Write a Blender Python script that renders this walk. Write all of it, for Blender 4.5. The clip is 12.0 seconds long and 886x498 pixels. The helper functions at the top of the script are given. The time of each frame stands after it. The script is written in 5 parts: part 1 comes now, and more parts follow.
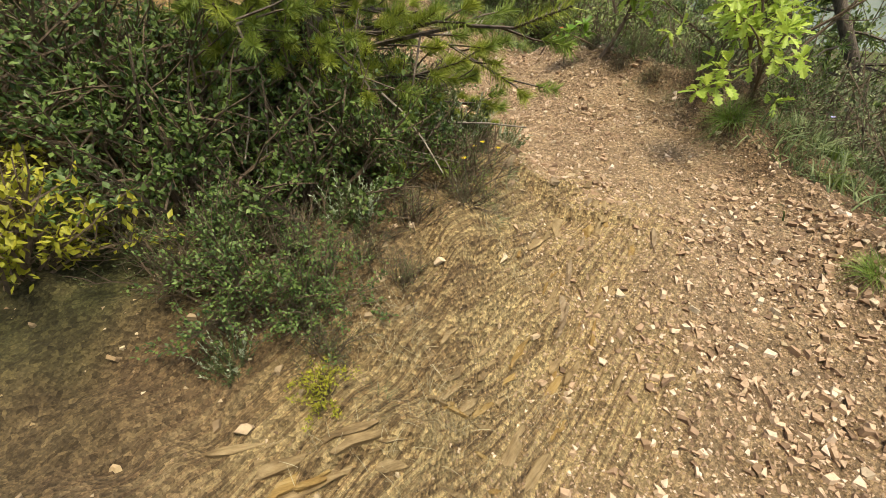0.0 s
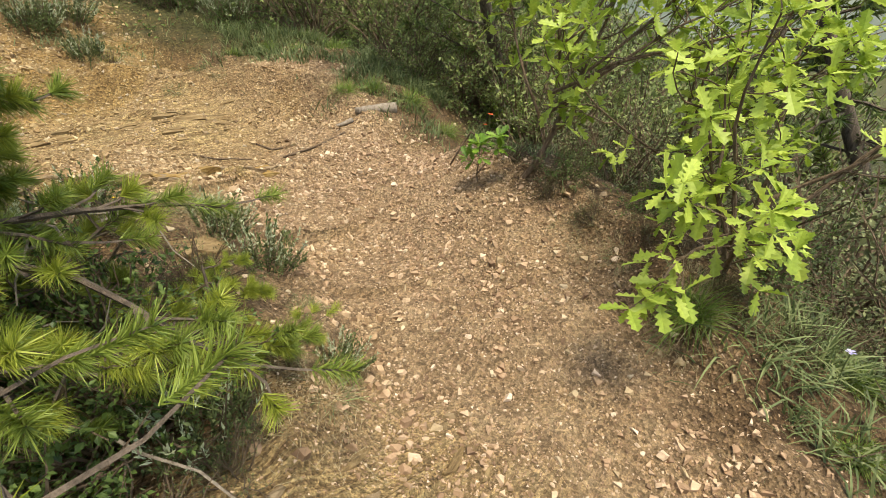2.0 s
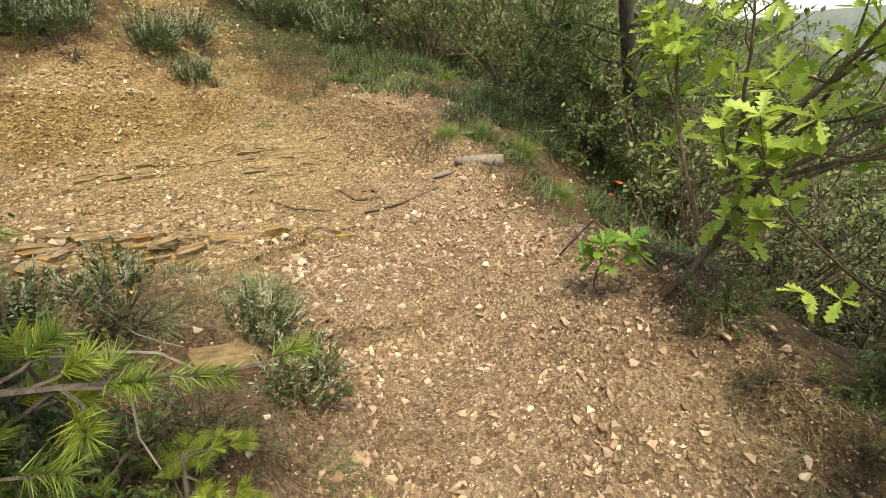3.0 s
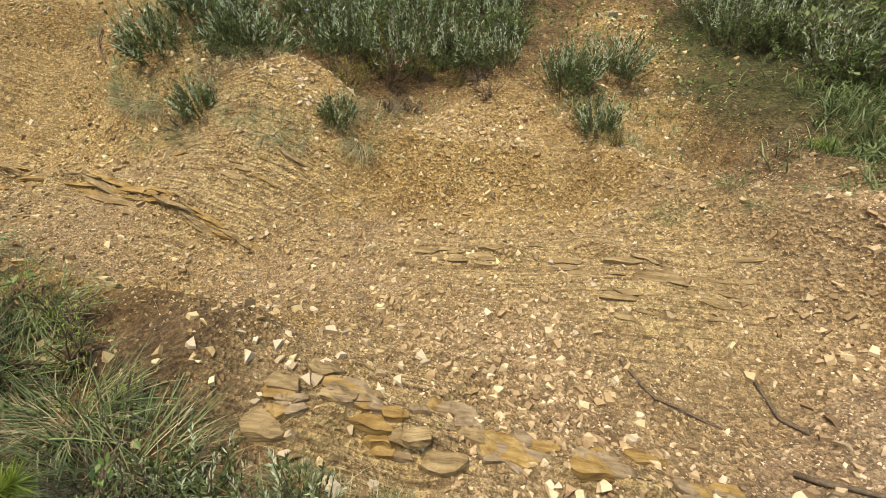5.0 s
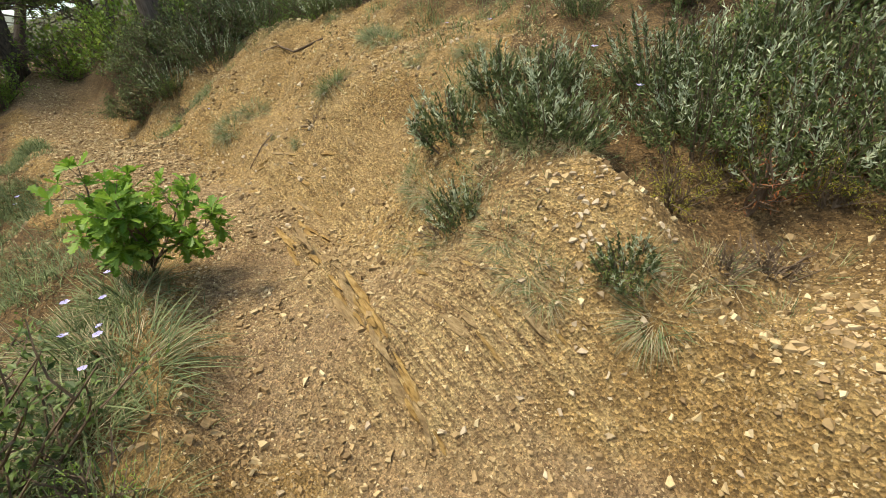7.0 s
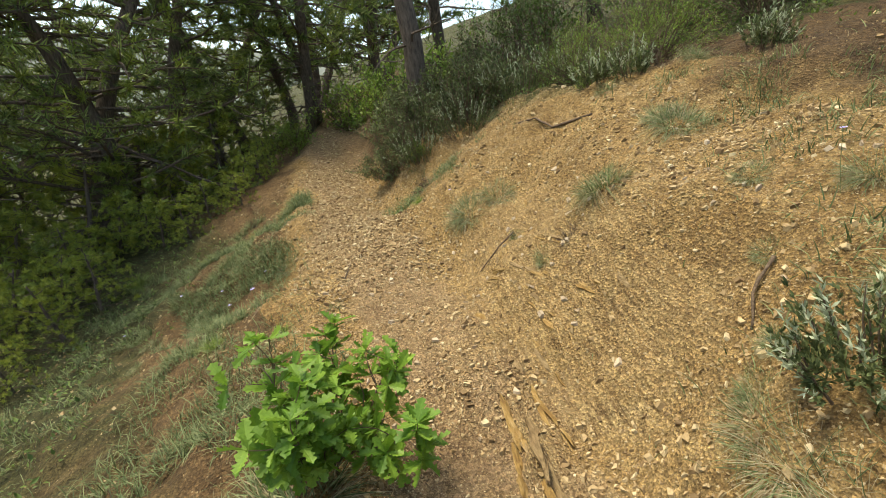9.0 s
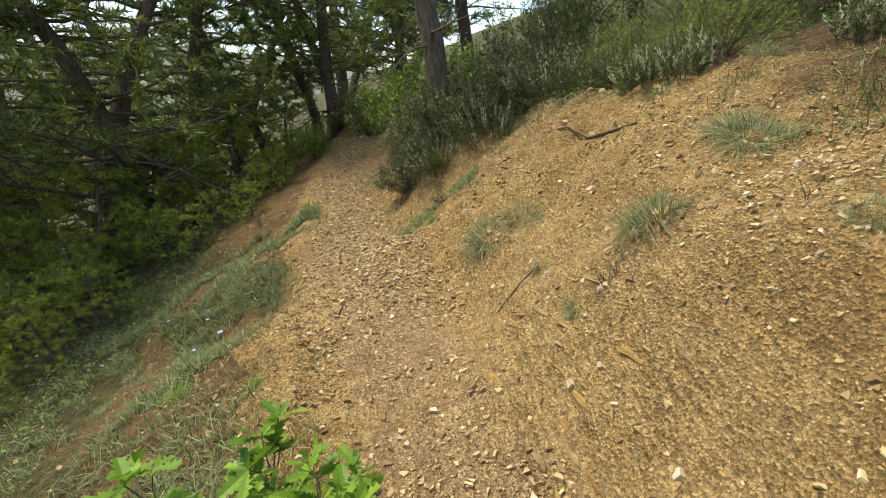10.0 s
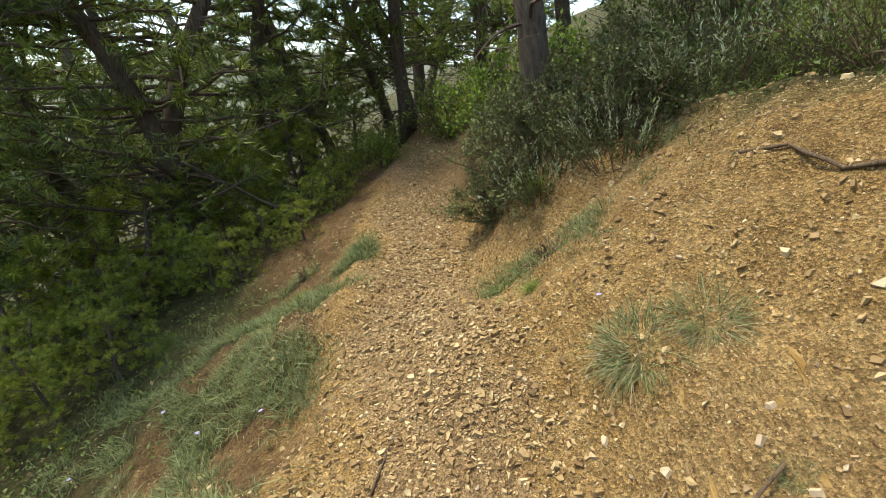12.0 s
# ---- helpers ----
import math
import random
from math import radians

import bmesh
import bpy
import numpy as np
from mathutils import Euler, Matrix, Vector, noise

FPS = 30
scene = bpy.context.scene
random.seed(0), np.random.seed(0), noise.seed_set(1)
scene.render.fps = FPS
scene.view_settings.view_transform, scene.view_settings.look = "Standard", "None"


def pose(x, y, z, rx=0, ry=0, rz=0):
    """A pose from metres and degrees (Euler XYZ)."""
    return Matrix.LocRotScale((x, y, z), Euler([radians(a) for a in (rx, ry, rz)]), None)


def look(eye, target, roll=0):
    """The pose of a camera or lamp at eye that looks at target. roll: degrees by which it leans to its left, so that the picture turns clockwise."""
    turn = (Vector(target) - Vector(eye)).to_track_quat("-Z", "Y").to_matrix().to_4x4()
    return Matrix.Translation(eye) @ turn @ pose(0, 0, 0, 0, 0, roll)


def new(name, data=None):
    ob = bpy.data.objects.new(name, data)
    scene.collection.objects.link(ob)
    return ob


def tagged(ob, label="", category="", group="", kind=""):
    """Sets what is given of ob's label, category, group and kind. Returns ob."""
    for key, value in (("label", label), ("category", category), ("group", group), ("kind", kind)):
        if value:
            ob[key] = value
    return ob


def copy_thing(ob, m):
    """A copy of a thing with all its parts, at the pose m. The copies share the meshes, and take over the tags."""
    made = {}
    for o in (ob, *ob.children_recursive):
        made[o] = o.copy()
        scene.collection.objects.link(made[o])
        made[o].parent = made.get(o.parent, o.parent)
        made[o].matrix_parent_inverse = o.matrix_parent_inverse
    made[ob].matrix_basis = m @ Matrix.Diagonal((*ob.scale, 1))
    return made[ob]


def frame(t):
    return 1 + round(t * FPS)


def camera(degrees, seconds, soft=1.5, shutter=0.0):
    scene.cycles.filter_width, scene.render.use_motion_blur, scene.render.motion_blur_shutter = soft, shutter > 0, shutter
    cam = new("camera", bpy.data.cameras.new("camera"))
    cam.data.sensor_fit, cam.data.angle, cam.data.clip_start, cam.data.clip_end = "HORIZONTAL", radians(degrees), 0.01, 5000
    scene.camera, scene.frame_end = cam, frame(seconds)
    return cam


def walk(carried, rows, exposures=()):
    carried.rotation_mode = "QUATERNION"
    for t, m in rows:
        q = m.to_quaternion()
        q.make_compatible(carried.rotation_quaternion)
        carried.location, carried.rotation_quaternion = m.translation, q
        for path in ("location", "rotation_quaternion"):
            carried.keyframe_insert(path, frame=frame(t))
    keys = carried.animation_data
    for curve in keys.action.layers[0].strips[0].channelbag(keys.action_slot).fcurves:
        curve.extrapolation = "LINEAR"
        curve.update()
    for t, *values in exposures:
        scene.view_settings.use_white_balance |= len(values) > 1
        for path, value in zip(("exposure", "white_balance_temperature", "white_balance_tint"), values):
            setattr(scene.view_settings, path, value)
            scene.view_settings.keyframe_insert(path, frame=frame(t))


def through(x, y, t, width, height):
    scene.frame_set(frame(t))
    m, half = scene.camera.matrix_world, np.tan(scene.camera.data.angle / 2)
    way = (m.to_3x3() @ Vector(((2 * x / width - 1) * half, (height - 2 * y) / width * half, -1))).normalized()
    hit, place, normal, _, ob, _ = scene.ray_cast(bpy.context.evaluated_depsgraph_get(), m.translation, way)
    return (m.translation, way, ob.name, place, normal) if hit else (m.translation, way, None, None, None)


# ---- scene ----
EXPOSURES = [(0.0, 1.72, 7700, 2), (12.0, 1.72, 7700, 2)]
cam = camera(86.7, 12.0, 0.7)
PATH = [
    (0, (0.025, 0.053, 0.964), (-0.049, 2.11, -0.061), -1.9),
    (0.5, (0.087, 0.452, 0.995), (0.068, 2.523, -0.005), -1.7),
    (1, (0.207, 0.749, 1.201), (0.217, 2.827, 0.214), -2.1),
    (1.5, (0.553, 1.096, 1.274), (0.557, 3.176, 0.293), -2.2),
    (2, (0.727, 1.352, 1.393), (0.677, 3.441, 0.432), -2.0),
    (2.5, (0.795, 1.799, 1.442), (0.555, 3.882, 0.497), -1.2),
    (2.7, (0.745, 1.894, 1.528), (0.414, 3.972, 0.598), -0.3),
    (4.3, (0.344, 3.034, 1.662), (-1.135, 4.547, 0.761), 0.7),
    (4.5, (0.22, 3.105, 1.742), (-1.388, 4.478, 0.835), 0.7),
    (5, (-0.023, 3.185, 1.778), (-1.892, 4.164, 0.86), 0.0),
    (5.5, (-0.322, 3.442, 1.964), (-2.361, 3.962, 1.035), -1.0),
    (6, (-0.578, 3.59, 1.98), (-2.668, 3.718, 1.029), -1.7),
    (6.5, (-0.94, 3.714, 2.075), (-3.024, 3.437, 1.144), -2.2),
    (7, (-1.176, 3.764, 2.134), (-3.226, 3.165, 1.281), -2.4),
    (7.5, (-1.379, 3.77, 2.446), (-3.342, 2.857, 1.669), -1.5),
    (7.7, (-1.427, 3.711, 2.478), (-3.35, 2.693, 1.732), -1.1),
    (9.3, (-2.292, 2.878, 2.508), (-3.857, 1.324, 1.854), -1.8),
    (9.5, (-2.371, 2.822, 2.566), (-3.92, 1.248, 1.92), -1.6),
    (10, (-2.681, 2.666, 2.514), (-4.193, 1.058, 1.871), -1.7),
    (10.5, (-2.989, 2.414, 2.569), (-4.455, 0.762, 1.926), -2.0),
    (11, (-3.249, 2.172, 2.541), (-4.607, 0.437, 1.88), -2.6),
    (11.5, (-3.453, 1.887, 2.711), (-4.733, 0.091, 2.06), -2.6),
    (12, (-3.631, 1.417, 2.602), (-4.853, -0.419, 1.947), -3.0),
]
walk(cam, [(t, look(eye, target, roll)) for t, eye, target, roll in PATH], EXPOSURES)

# ---- light ----
world = bpy.data.worlds.new("sky")
scene.world = world
world.use_nodes = True
_wn = world.node_tree.nodes
_sky = _wn.new("ShaderNodeTexSky")
_sky.sky_type = "NISHITA"
_sky.sun_disc = False
_sky.sun_elevation = radians(68)
_sky.sun_rotation = radians(150)
_sky.air_density = 1.0
_sky.dust_density = 2.0
_sky.ozone_density = 1.0
_bg = _wn["Background"]
_bg.inputs["Strength"].default_value = 0.12
world.node_tree.links.new(_sky.outputs[0], _bg.inputs["Color"])
_sun = new("sun", bpy.data.lights.new("sun", "SUN"))
_sun.data.energy = 1.5
_sun.data.angle = radians(14)
_sun.data.color = (1.0, 0.95, 0.86)
_sun.matrix_world = look((1.5, -3.0, 9.0), (0, 0, 0))


# ---- materials ----
def material(name, rough=0.9):
    m = bpy.data.materials.new(name)
    m.use_nodes = True
    p = m.node_tree.nodes["Principled BSDF"]
    p.inputs["Roughness"].default_value = rough
    p.inputs["Specular IOR Level"].default_value = 0.25
    return m, m.node_tree.nodes, m.node_tree.links, p


def noise_node(nodes, links, coord, scale, detail=6.0, rough=0.6):
    n = nodes.new("ShaderNodeTexNoise")
    n.inputs["Scale"].default_value = scale
    n.inputs["Detail"].default_value = detail
    n.inputs["Roughness"].default_value = rough
    links.new(coord, n.inputs["Vector"])
    return n


def ramp(nodes, links, fac, stops):
    r = nodes.new("ShaderNodeValToRGB")
    el = r.color_ramp.elements
    while len(el) < len(stops):
        el.new(0.5)
    for e, (at, c) in zip(el, stops):
        e.position, e.color = at, (*c, 1)
    links.new(fac, r.inputs[0])
    return r


def mix(nodes, links, fac, a, b, how="MIX"):
    n = nodes.new("ShaderNodeMix")
    n.data_type, n.blend_type = "RGBA", how
    if isinstance(fac, float):
        n.inputs[0].default_value = fac
    else:
        links.new(fac, n.inputs[0])
    for s, v in ((n.inputs[6], a), (n.inputs[7], b)):
        if isinstance(v, tuple):
            s.default_value = (*v, 1)
        else:
            links.new(v, s)
    return n.outputs[2]


def bump(nodes, links, p, height, strength, dist):
    b = nodes.new("ShaderNodeBump")
    b.inputs["Strength"].default_value = strength
    b.inputs["Distance"].default_value = dist
    links.new(height, b.inputs["Height"])
    links.new(b.outputs[0], p.inputs["Normal"])


def soil_material():
    m, n, l, p = material("soil", 0.95)
    co = n.new("ShaderNodeTexCoord").outputs["Object"]
    big = noise_node(n, l, co, 1.3, 4)
    mid = noise_node(n, l, co, 9, 8, 0.65)
    fine = noise_node(n, l, co, 120, 5, 0.7)
    zone = n.new("ShaderNodeAttribute")
    zone.attribute_name = "zone"
    sep = n.new("ShaderNodeSeparateColor")
    l.new(zone.outputs["Color"], sep.inputs[0])
    trail = ramp(n, l, mid.outputs[0], [(0.25, (0.19, 0.125, 0.078)), (0.5, (0.28, 0.195, 0.122)), (0.75, (0.37, 0.275, 0.18))])
    ochre = ramp(n, l, mid.outputs[0], [(0.25, (0.20, 0.122, 0.045)), (0.5, (0.32, 0.212, 0.088)), (0.75, (0.43, 0.315, 0.15))])
    litter = ramp(n, l, mid.outputs[0], [(0.25, (0.05, 0.03, 0.017)), (0.55, (0.11, 0.068, 0.036)), (0.8, (0.19, 0.13, 0.07))])
    c = mix(n, l, sep.outputs[0], trail.outputs[0], ochre.outputs[0])
    c = mix(n, l, sep.outputs[1], c, litter.outputs[0])
    moss = ramp(n, l, mid.outputs[0], [(0.3, (0.025, 0.03, 0.01)), (0.55, (0.06, 0.07, 0.024)), (0.8, (0.12, 0.11, 0.045))])
    c = mix(n, l, sep.outputs[2], c, moss.outputs[0])
    c = mix(n, l, 0.55, c, ramp(n, l, big.outputs[0], [(0.3, (0.55, 0.5, 0.45)), (0.7, (1.0, 1.0, 1.0))]).outputs[0], "MULTIPLY")
    beds = n.new("ShaderNodeAttribute")
    beds.attribute_name = "beds"
    mp = n.new("ShaderNodeMapping")
    mp.vector_type = "TEXTURE"
    mp.inputs["Rotation"].default_value = (0, 0, radians(53))
    mp.inputs["Scale"].default_value = (0.32, 0.014, 0.1)
    l.new(co, mp.inputs[0])
    streak = noise_node(n, l, mp.outputs[0], 1.0, 6, 0.7)
    bed = ramp(n, l, streak.outputs[0], [(0.33, (0.08, 0.05, 0.025)), (0.45, (0.22, 0.145, 0.07)), (0.58, (0.40, 0.30, 0.15)), (0.7, (0.30, 0.22, 0.12))])
    c = mix(n, l, beds.outputs["Fac"], c, bed.outputs[0])
    vor = n.new("ShaderNodeTexVoronoi")
    vor.inputs["Scale"].default_value = 70
    l.new(co, vor.inputs["Vector"])
    grit = ramp(n, l, vor.outputs["Color"], [(0.15, (0.6, 0.57, 0.53)), (0.5, (1.0, 0.98, 0.95)), (0.85, (1.6, 1.56, 1.48))])
    c = mix(n, l, 0.85, c, grit.outputs[0], "MULTIPLY")
    vor2 = n.new("ShaderNodeTexVoronoi")
    vor2.inputs["Scale"].default_value = 210
    l.new(co, vor2.inputs["Vector"])
    dust = ramp(n, l, vor2.outputs["Color"], [(0.2, (0.68, 0.66, 0.63)), (0.5, (1.0, 1.0, 1.0)), (0.8, (1.4, 1.38, 1.32))])
    c = mix(n, l, 0.8, c, dust.outputs[0], "MULTIPLY")
    l.new(c, p.inputs["Base Color"])
    h = n.new("ShaderNodeMath")
    h.operation = "ADD"
    l.new(fine.outputs[0], h.inputs[0])
    l.new(vor.outputs["Distance"], h.inputs[1])
    bump(n, l, p, h.outputs[0], 1.0, 0.02)
    return m


def stone_material(name, dark, light, island=True, scale=40):
    m, n, l, p = material(name, 0.85)
    co = n.new("ShaderNodeTexCoord").outputs["Object"]
    if island:
        rnd = n.new("ShaderNodeNewGeometry").outputs["Random Per Island"]
    else:
        rnd = n.new("ShaderNodeObjectInfo").outputs["Random"]
    tint = ramp(n, l, rnd, [(0.0, dark), (0.35, tuple((a + b) / 2 for a, b in zip(dark, light))), (0.7, light), (1.0, tuple(min(1, a * 1.12) for a in light))])
    g = noise_node(n, l, co, scale, 6, 0.7)
    c = mix(n, l, 0.6, tint.outputs[0], ramp(n, l, g.outputs[0], [(0.3, (0.6, 0.55, 0.5)), (0.6, (1.0, 1.0, 1.0))]).outputs[0], "MULTIPLY")
    l.new(c, p.inputs["Base Color"])
    bump(n, l, p, g.outputs[0], 0.5, 0.004)
    return m


def chip_material():
    """Small chips: mostly the soil's own tan, some dark, a few pale, pinker or yellower from place to place."""
    m, n, l, p = material("gravel_stone", 0.85)
    co = n.new("ShaderNodeTexCoord").outputs["Object"]
    rnd = n.new("ShaderNodeNewGeometry").outputs["Random Per Island"]
    tint = ramp(n, l, rnd, [(0.0, (0.15, 0.10, 0.06)), (0.25, (0.27, 0.185, 0.11)), (0.65, (0.38, 0.28, 0.175)), (0.88, (0.48, 0.375, 0.25)), (1.0, (0.6, 0.5, 0.37))])
    place = noise_node(n, l, co, 0.9, 3)
    sep = n.new("ShaderNodeSeparateXYZ")
    l.new(co, sep.inputs[0])
    away = n.new("ShaderNodeMath")
    away.operation = "MULTIPLY_ADD"
    away.inputs[1].default_value, away.inputs[2].default_value = -0.14, 0.0
    l.new(sep.outputs[0], away.inputs[0])
    both = n.new("ShaderNodeMath")
    l.new(place.outputs[0], both.inputs[0])
    l.new(away.outputs[0], both.inputs[1])
    c = mix(n, l, 1.0, tint.outputs[0], ramp(n, l, both.outputs[0], [(0.4, (1.12, 1.05, 1.1)), (0.75, (1.0, 0.97, 0.8))]).outputs[0], "MULTIPLY")
    g = noise_node(n, l, co, 70, 5, 0.7)
    c = mix(n, l, 0.6, c, ramp(n, l, g.outputs[0], [(0.3, (0.6, 0.56, 0.52)), (0.6, (1.0, 1.0, 1.0))]).outputs[0], "MULTIPLY")
    l.new(c, p.inputs["Base Color"])
    bump(n, l, p, g.outputs[0], 0.5, 0.004)
    return m


def strata_material(name, a, b, c3):
    """Layered schist: long thin bands along the thing's own x axis."""
    m, n, l, p = material(name, 0.88)
    co = n.new("ShaderNodeTexCoord").outputs["Object"]
    mp = n.new("ShaderNodeMapping")
    mp.inputs["Scale"].default_value = (2.5, 30, 45)
    l.new(co, mp.inputs[0])
    bands = noise_node(n, l, mp.outputs[0], 1.6, 8, 0.65)
    spot = noise_node(n, l, co, 14, 5)
    col = ramp(n, l, bands.outputs[0], [(0.3, a), (0.5, b), (0.7, c3)]).outputs[0]
    col = mix(n, l, 0.6, col, ramp(n, l, spot.outputs[0], [(0.35, (0.5, 0.42, 0.34)), (0.65, (1.0, 1.0, 1.0))]).outputs[0], "MULTIPLY")
    l.new(col, p.inputs["Base Color"])
    bump(n, l, p, bands.outputs[0], 1.0, 0.02)
    return m


def leaf_material(name, dark, light, gloss=0.55, through=0.35, island=True):
    """Thin leaves: part of the light passes through them."""
    m, n, l, p = material(name, gloss)
    p.inputs["Specular IOR Level"].default_value = 0.35
    if island:
        rnd = n.new("ShaderNodeNewGeometry").outputs["Random Per Island"]
    else:
        rnd = n.new("ShaderNodeObjectInfo").outputs["Random"]
    mid = tuple((a + b) / 2 for a, b in zip(dark, light))
    c = ramp(n, l, rnd, [(0.0, dark), (0.5, mid), (1.0, light)]).outputs[0]
    co = n.new("ShaderNodeTexCoord").outputs["Object"]
    g = noise_node(n, l, co, 9, 4)
    c = mix(n, l, 0.6, c, ramp(n, l, g.outputs[0], [(0.3, (0.6, 0.62, 0.55)), (0.65, (1.0, 1.0, 1.0))]).outputs[0], "MULTIPLY")
    l.new(c, p.inputs["Base Color"])
    t = n.new("ShaderNodeBsdfTranslucent")
    l.new(c, t.inputs["Color"])
    s = n.new("ShaderNodeMixShader")
    s.inputs[0].default_value = through
    out = n["Material Output"]
    l.new(p.outputs[0], s.inputs[1])
    l.new(t.outputs[0], s.inputs[2])
    l.new(s.outputs[0], out.inputs["Surface"])
    return m


def bark_material(name, dark, light, scale=30):
    m, n, l, p = material(name, 0.9)
    co = n.new("ShaderNodeTexCoord").outputs["Object"]
    mp = n.new("ShaderNodeMapping")
    mp.inputs["Scale"].default_value = (1, 1, 0.22)
    l.new(co, mp.inputs[0])
    g = noise_node(n, l, mp.outputs[0], scale, 7, 0.7)
    l.new(ramp(n, l, g.outputs[0], [(0.3, dark), (0.7, light)]).outputs[0], p.inputs["Base Color"])
    bump(n, l, p, g.outputs[0], 0.9, 0.02)
    return m


SOIL = soil_material()
GRAVEL = chip_material()
STONE = stone_material("loose_stone", (0.22, 0.15, 0.085), (0.42, 0.32, 0.2), island=False)
PALE = stone_material("pale_stone", (0.28, 0.205, 0.13), (0.52, 0.42, 0.3), island=False)
SCHIST = strata_material("schist", (0.12, 0.08, 0.04), (0.26, 0.18, 0.09), (0.38, 0.28, 0.15))
OCHRE_ROCK = strata_material("ochre_schist", (0.16, 0.09, 0.03), (0.30, 0.19, 0.065), (0.42, 0.30, 0.14))
GREY_ROCK = strata_material("grey_schist", (0.14, 0.095, 0.055), (0.27, 0.195, 0.12), (0.39, 0.305, 0.2))
BARK = bark_material("pine_bark", (0.035, 0.026, 0.02), (0.17, 0.13, 0.10))
TWIG = bark_material("twig_bark", (0.07, 0.045, 0.03), (0.21, 0.15, 0.10), 60)
DEADWOOD = bark_material("weathered_wood", (0.15, 0.12, 0.095), (0.36, 0.30, 0.24), 45)
OAK_LEAF = leaf_material("oak_leaf", (0.26, 0.36, 0.045), (0.54, 0.64, 0.13), 0.5, 0.4, island=False)
OAK_DEEP = leaf_material("young_oak_leaf", (0.10, 0.21, 0.022), (0.24, 0.38, 0.055), 0.5, 0.4, island=False)
NEEDLE = leaf_material("pine_needle", (0.11, 0.16, 0.025), (0.28, 0.34, 0.065), 0.5, 0.25)
NEEDLE_YOUNG = leaf_material("young_pine_needle", (0.20, 0.25, 0.03), (0.42, 0.45, 0.08), 0.5, 0.3)
NEEDLE_FAR = leaf_material("forest_needle", (0.06, 0.10, 0.026), (0.24, 0.30, 0.085), 0.6, 0.3)
GREEN = leaf_material("shrub_leaf", (0.05, 0.095, 0.022), (0.18, 0.25, 0.06), 0.5, 0.3)
BRIGHT = leaf_material("fresh_leaf", (0.12, 0.21, 0.03), (0.30, 0.40, 0.07), 0.5, 0.4)
YELLOW = leaf_material("yellow_green_leaf", (0.22, 0.22, 0.02), (0.44, 0.40, 0.045), 0.5, 0.35)
SAGE = leaf_material("sage_leaf", (0.26, 0.30, 0.18), (0.56, 0.60, 0.42), 0.8, 0.2)
HEDGE = leaf_material("hedge_leaf", (0.09, 0.13, 0.04), (0.31, 0.36, 0.125), 0.6, 0.35)
TANGLE = leaf_material("tangled_leaf", (0.06, 0.075, 0.03), (0.27, 0.29, 0.14), 0.7, 0.25)
UNDER = leaf_material("shade_leaf", (0.03, 0.06, 0.014), (0.17, 0.24, 0.06), 0.5, 0.3)
SAGE_DARK = leaf_material("dark_sage_leaf", (0.04, 0.06, 0.018), (0.18, 0.21, 0.08), 0.7, 0.2)
GRASS = leaf_material("grass_blade", (0.055, 0.085, 0.028), (0.27, 0.31, 0.14), 0.6, 0.3)
GRASS_FRESH = leaf_material("fresh_grass", (0.11, 0.19, 0.03), (0.28, 0.36, 0.08), 0.6, 0.35)
STRAW = leaf_material("dry_grass", (0.24, 0.18, 0.10), (0.52, 0.44, 0.28), 0.7, 0.25)
RUST = leaf_material("rust_leaf", (0.20, 0.06, 0.02), (0.38, 0.13, 0.04), 0.6, 0.3)
PETAL = leaf_material("violet_petal", (0.36, 0.32, 0.72), (0.58, 0.54, 0.88), 0.6, 0.3)
PETAL_YELLOW = leaf_material("yellow_petal", (0.75, 0.48, 0.02), (0.9, 0.65, 0.03), 0.6, 0.3)
PETAL_RED = leaf_material("red_petal", (0.6, 0.08, 0.03), (0.75, 0.16, 0.06), 0.6, 0.3)
# Distant hills: air haze put into the colour, which glows instead of taking light.
HAZE = bpy.data.materials.new("painted_haze_glow")
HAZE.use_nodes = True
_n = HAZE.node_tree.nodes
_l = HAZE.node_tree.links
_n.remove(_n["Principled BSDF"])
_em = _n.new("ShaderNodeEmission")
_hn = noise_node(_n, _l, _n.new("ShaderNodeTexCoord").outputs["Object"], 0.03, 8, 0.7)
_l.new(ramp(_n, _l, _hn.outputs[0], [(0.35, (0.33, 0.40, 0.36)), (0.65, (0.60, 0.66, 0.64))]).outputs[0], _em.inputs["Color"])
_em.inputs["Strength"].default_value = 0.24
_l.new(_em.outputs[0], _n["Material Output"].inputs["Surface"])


# ---- mesh tools ----
class Acc:
    """Gathers triangles and links them as one mesh."""

    def __init__(self):
        self.v, self.f, self.n = [], [], 0

    def add(self, verts, tris):
        verts = np.asarray(verts, float).reshape(-1, 3)
        self.v.append(verts)
        self.f.append(np.asarray(tris, int).reshape(-1, 3) + self.n)
        self.n += len(verts)

    def mesh(self, name, mat, smooth=False):
        me = bpy.data.meshes.new(name)
        v = np.concatenate(self.v)
        f = np.concatenate(self.f)
        me.vertices.add(len(v))
        me.vertices.foreach_set("co", v.ravel())
        me.loops.add(f.size)
        me.loops.foreach_set("vertex_index", f.ravel().astype(np.int32))
        me.polygons.add(len(f))
        me.polygons.foreach_set("loop_start", np.arange(0, f.size, 3, dtype=np.int32))
        me.polygons.foreach_set("use_smooth", np.full(len(f), smooth))
        me.materials.append(mat)
        me.update(calc_edges=True)
        return me


MASSES = ("grass", "dry_grass", "foliage", "new_growth", "needle_cover", "twigwork", "limbwork", "deadwood")


def part(name, acc, mat, parent, label="", smooth=False):
    if not acc.v:
        return None
    ob = new(name, acc.mesh(name, mat, smooth))
    ob.parent = parent
    return tagged(ob, label, kind="stuff" if name in MASSES else "")


def unit(a):
    return a / np.maximum(np.linalg.norm(a, axis=-1, keepdims=True), 1e-9)


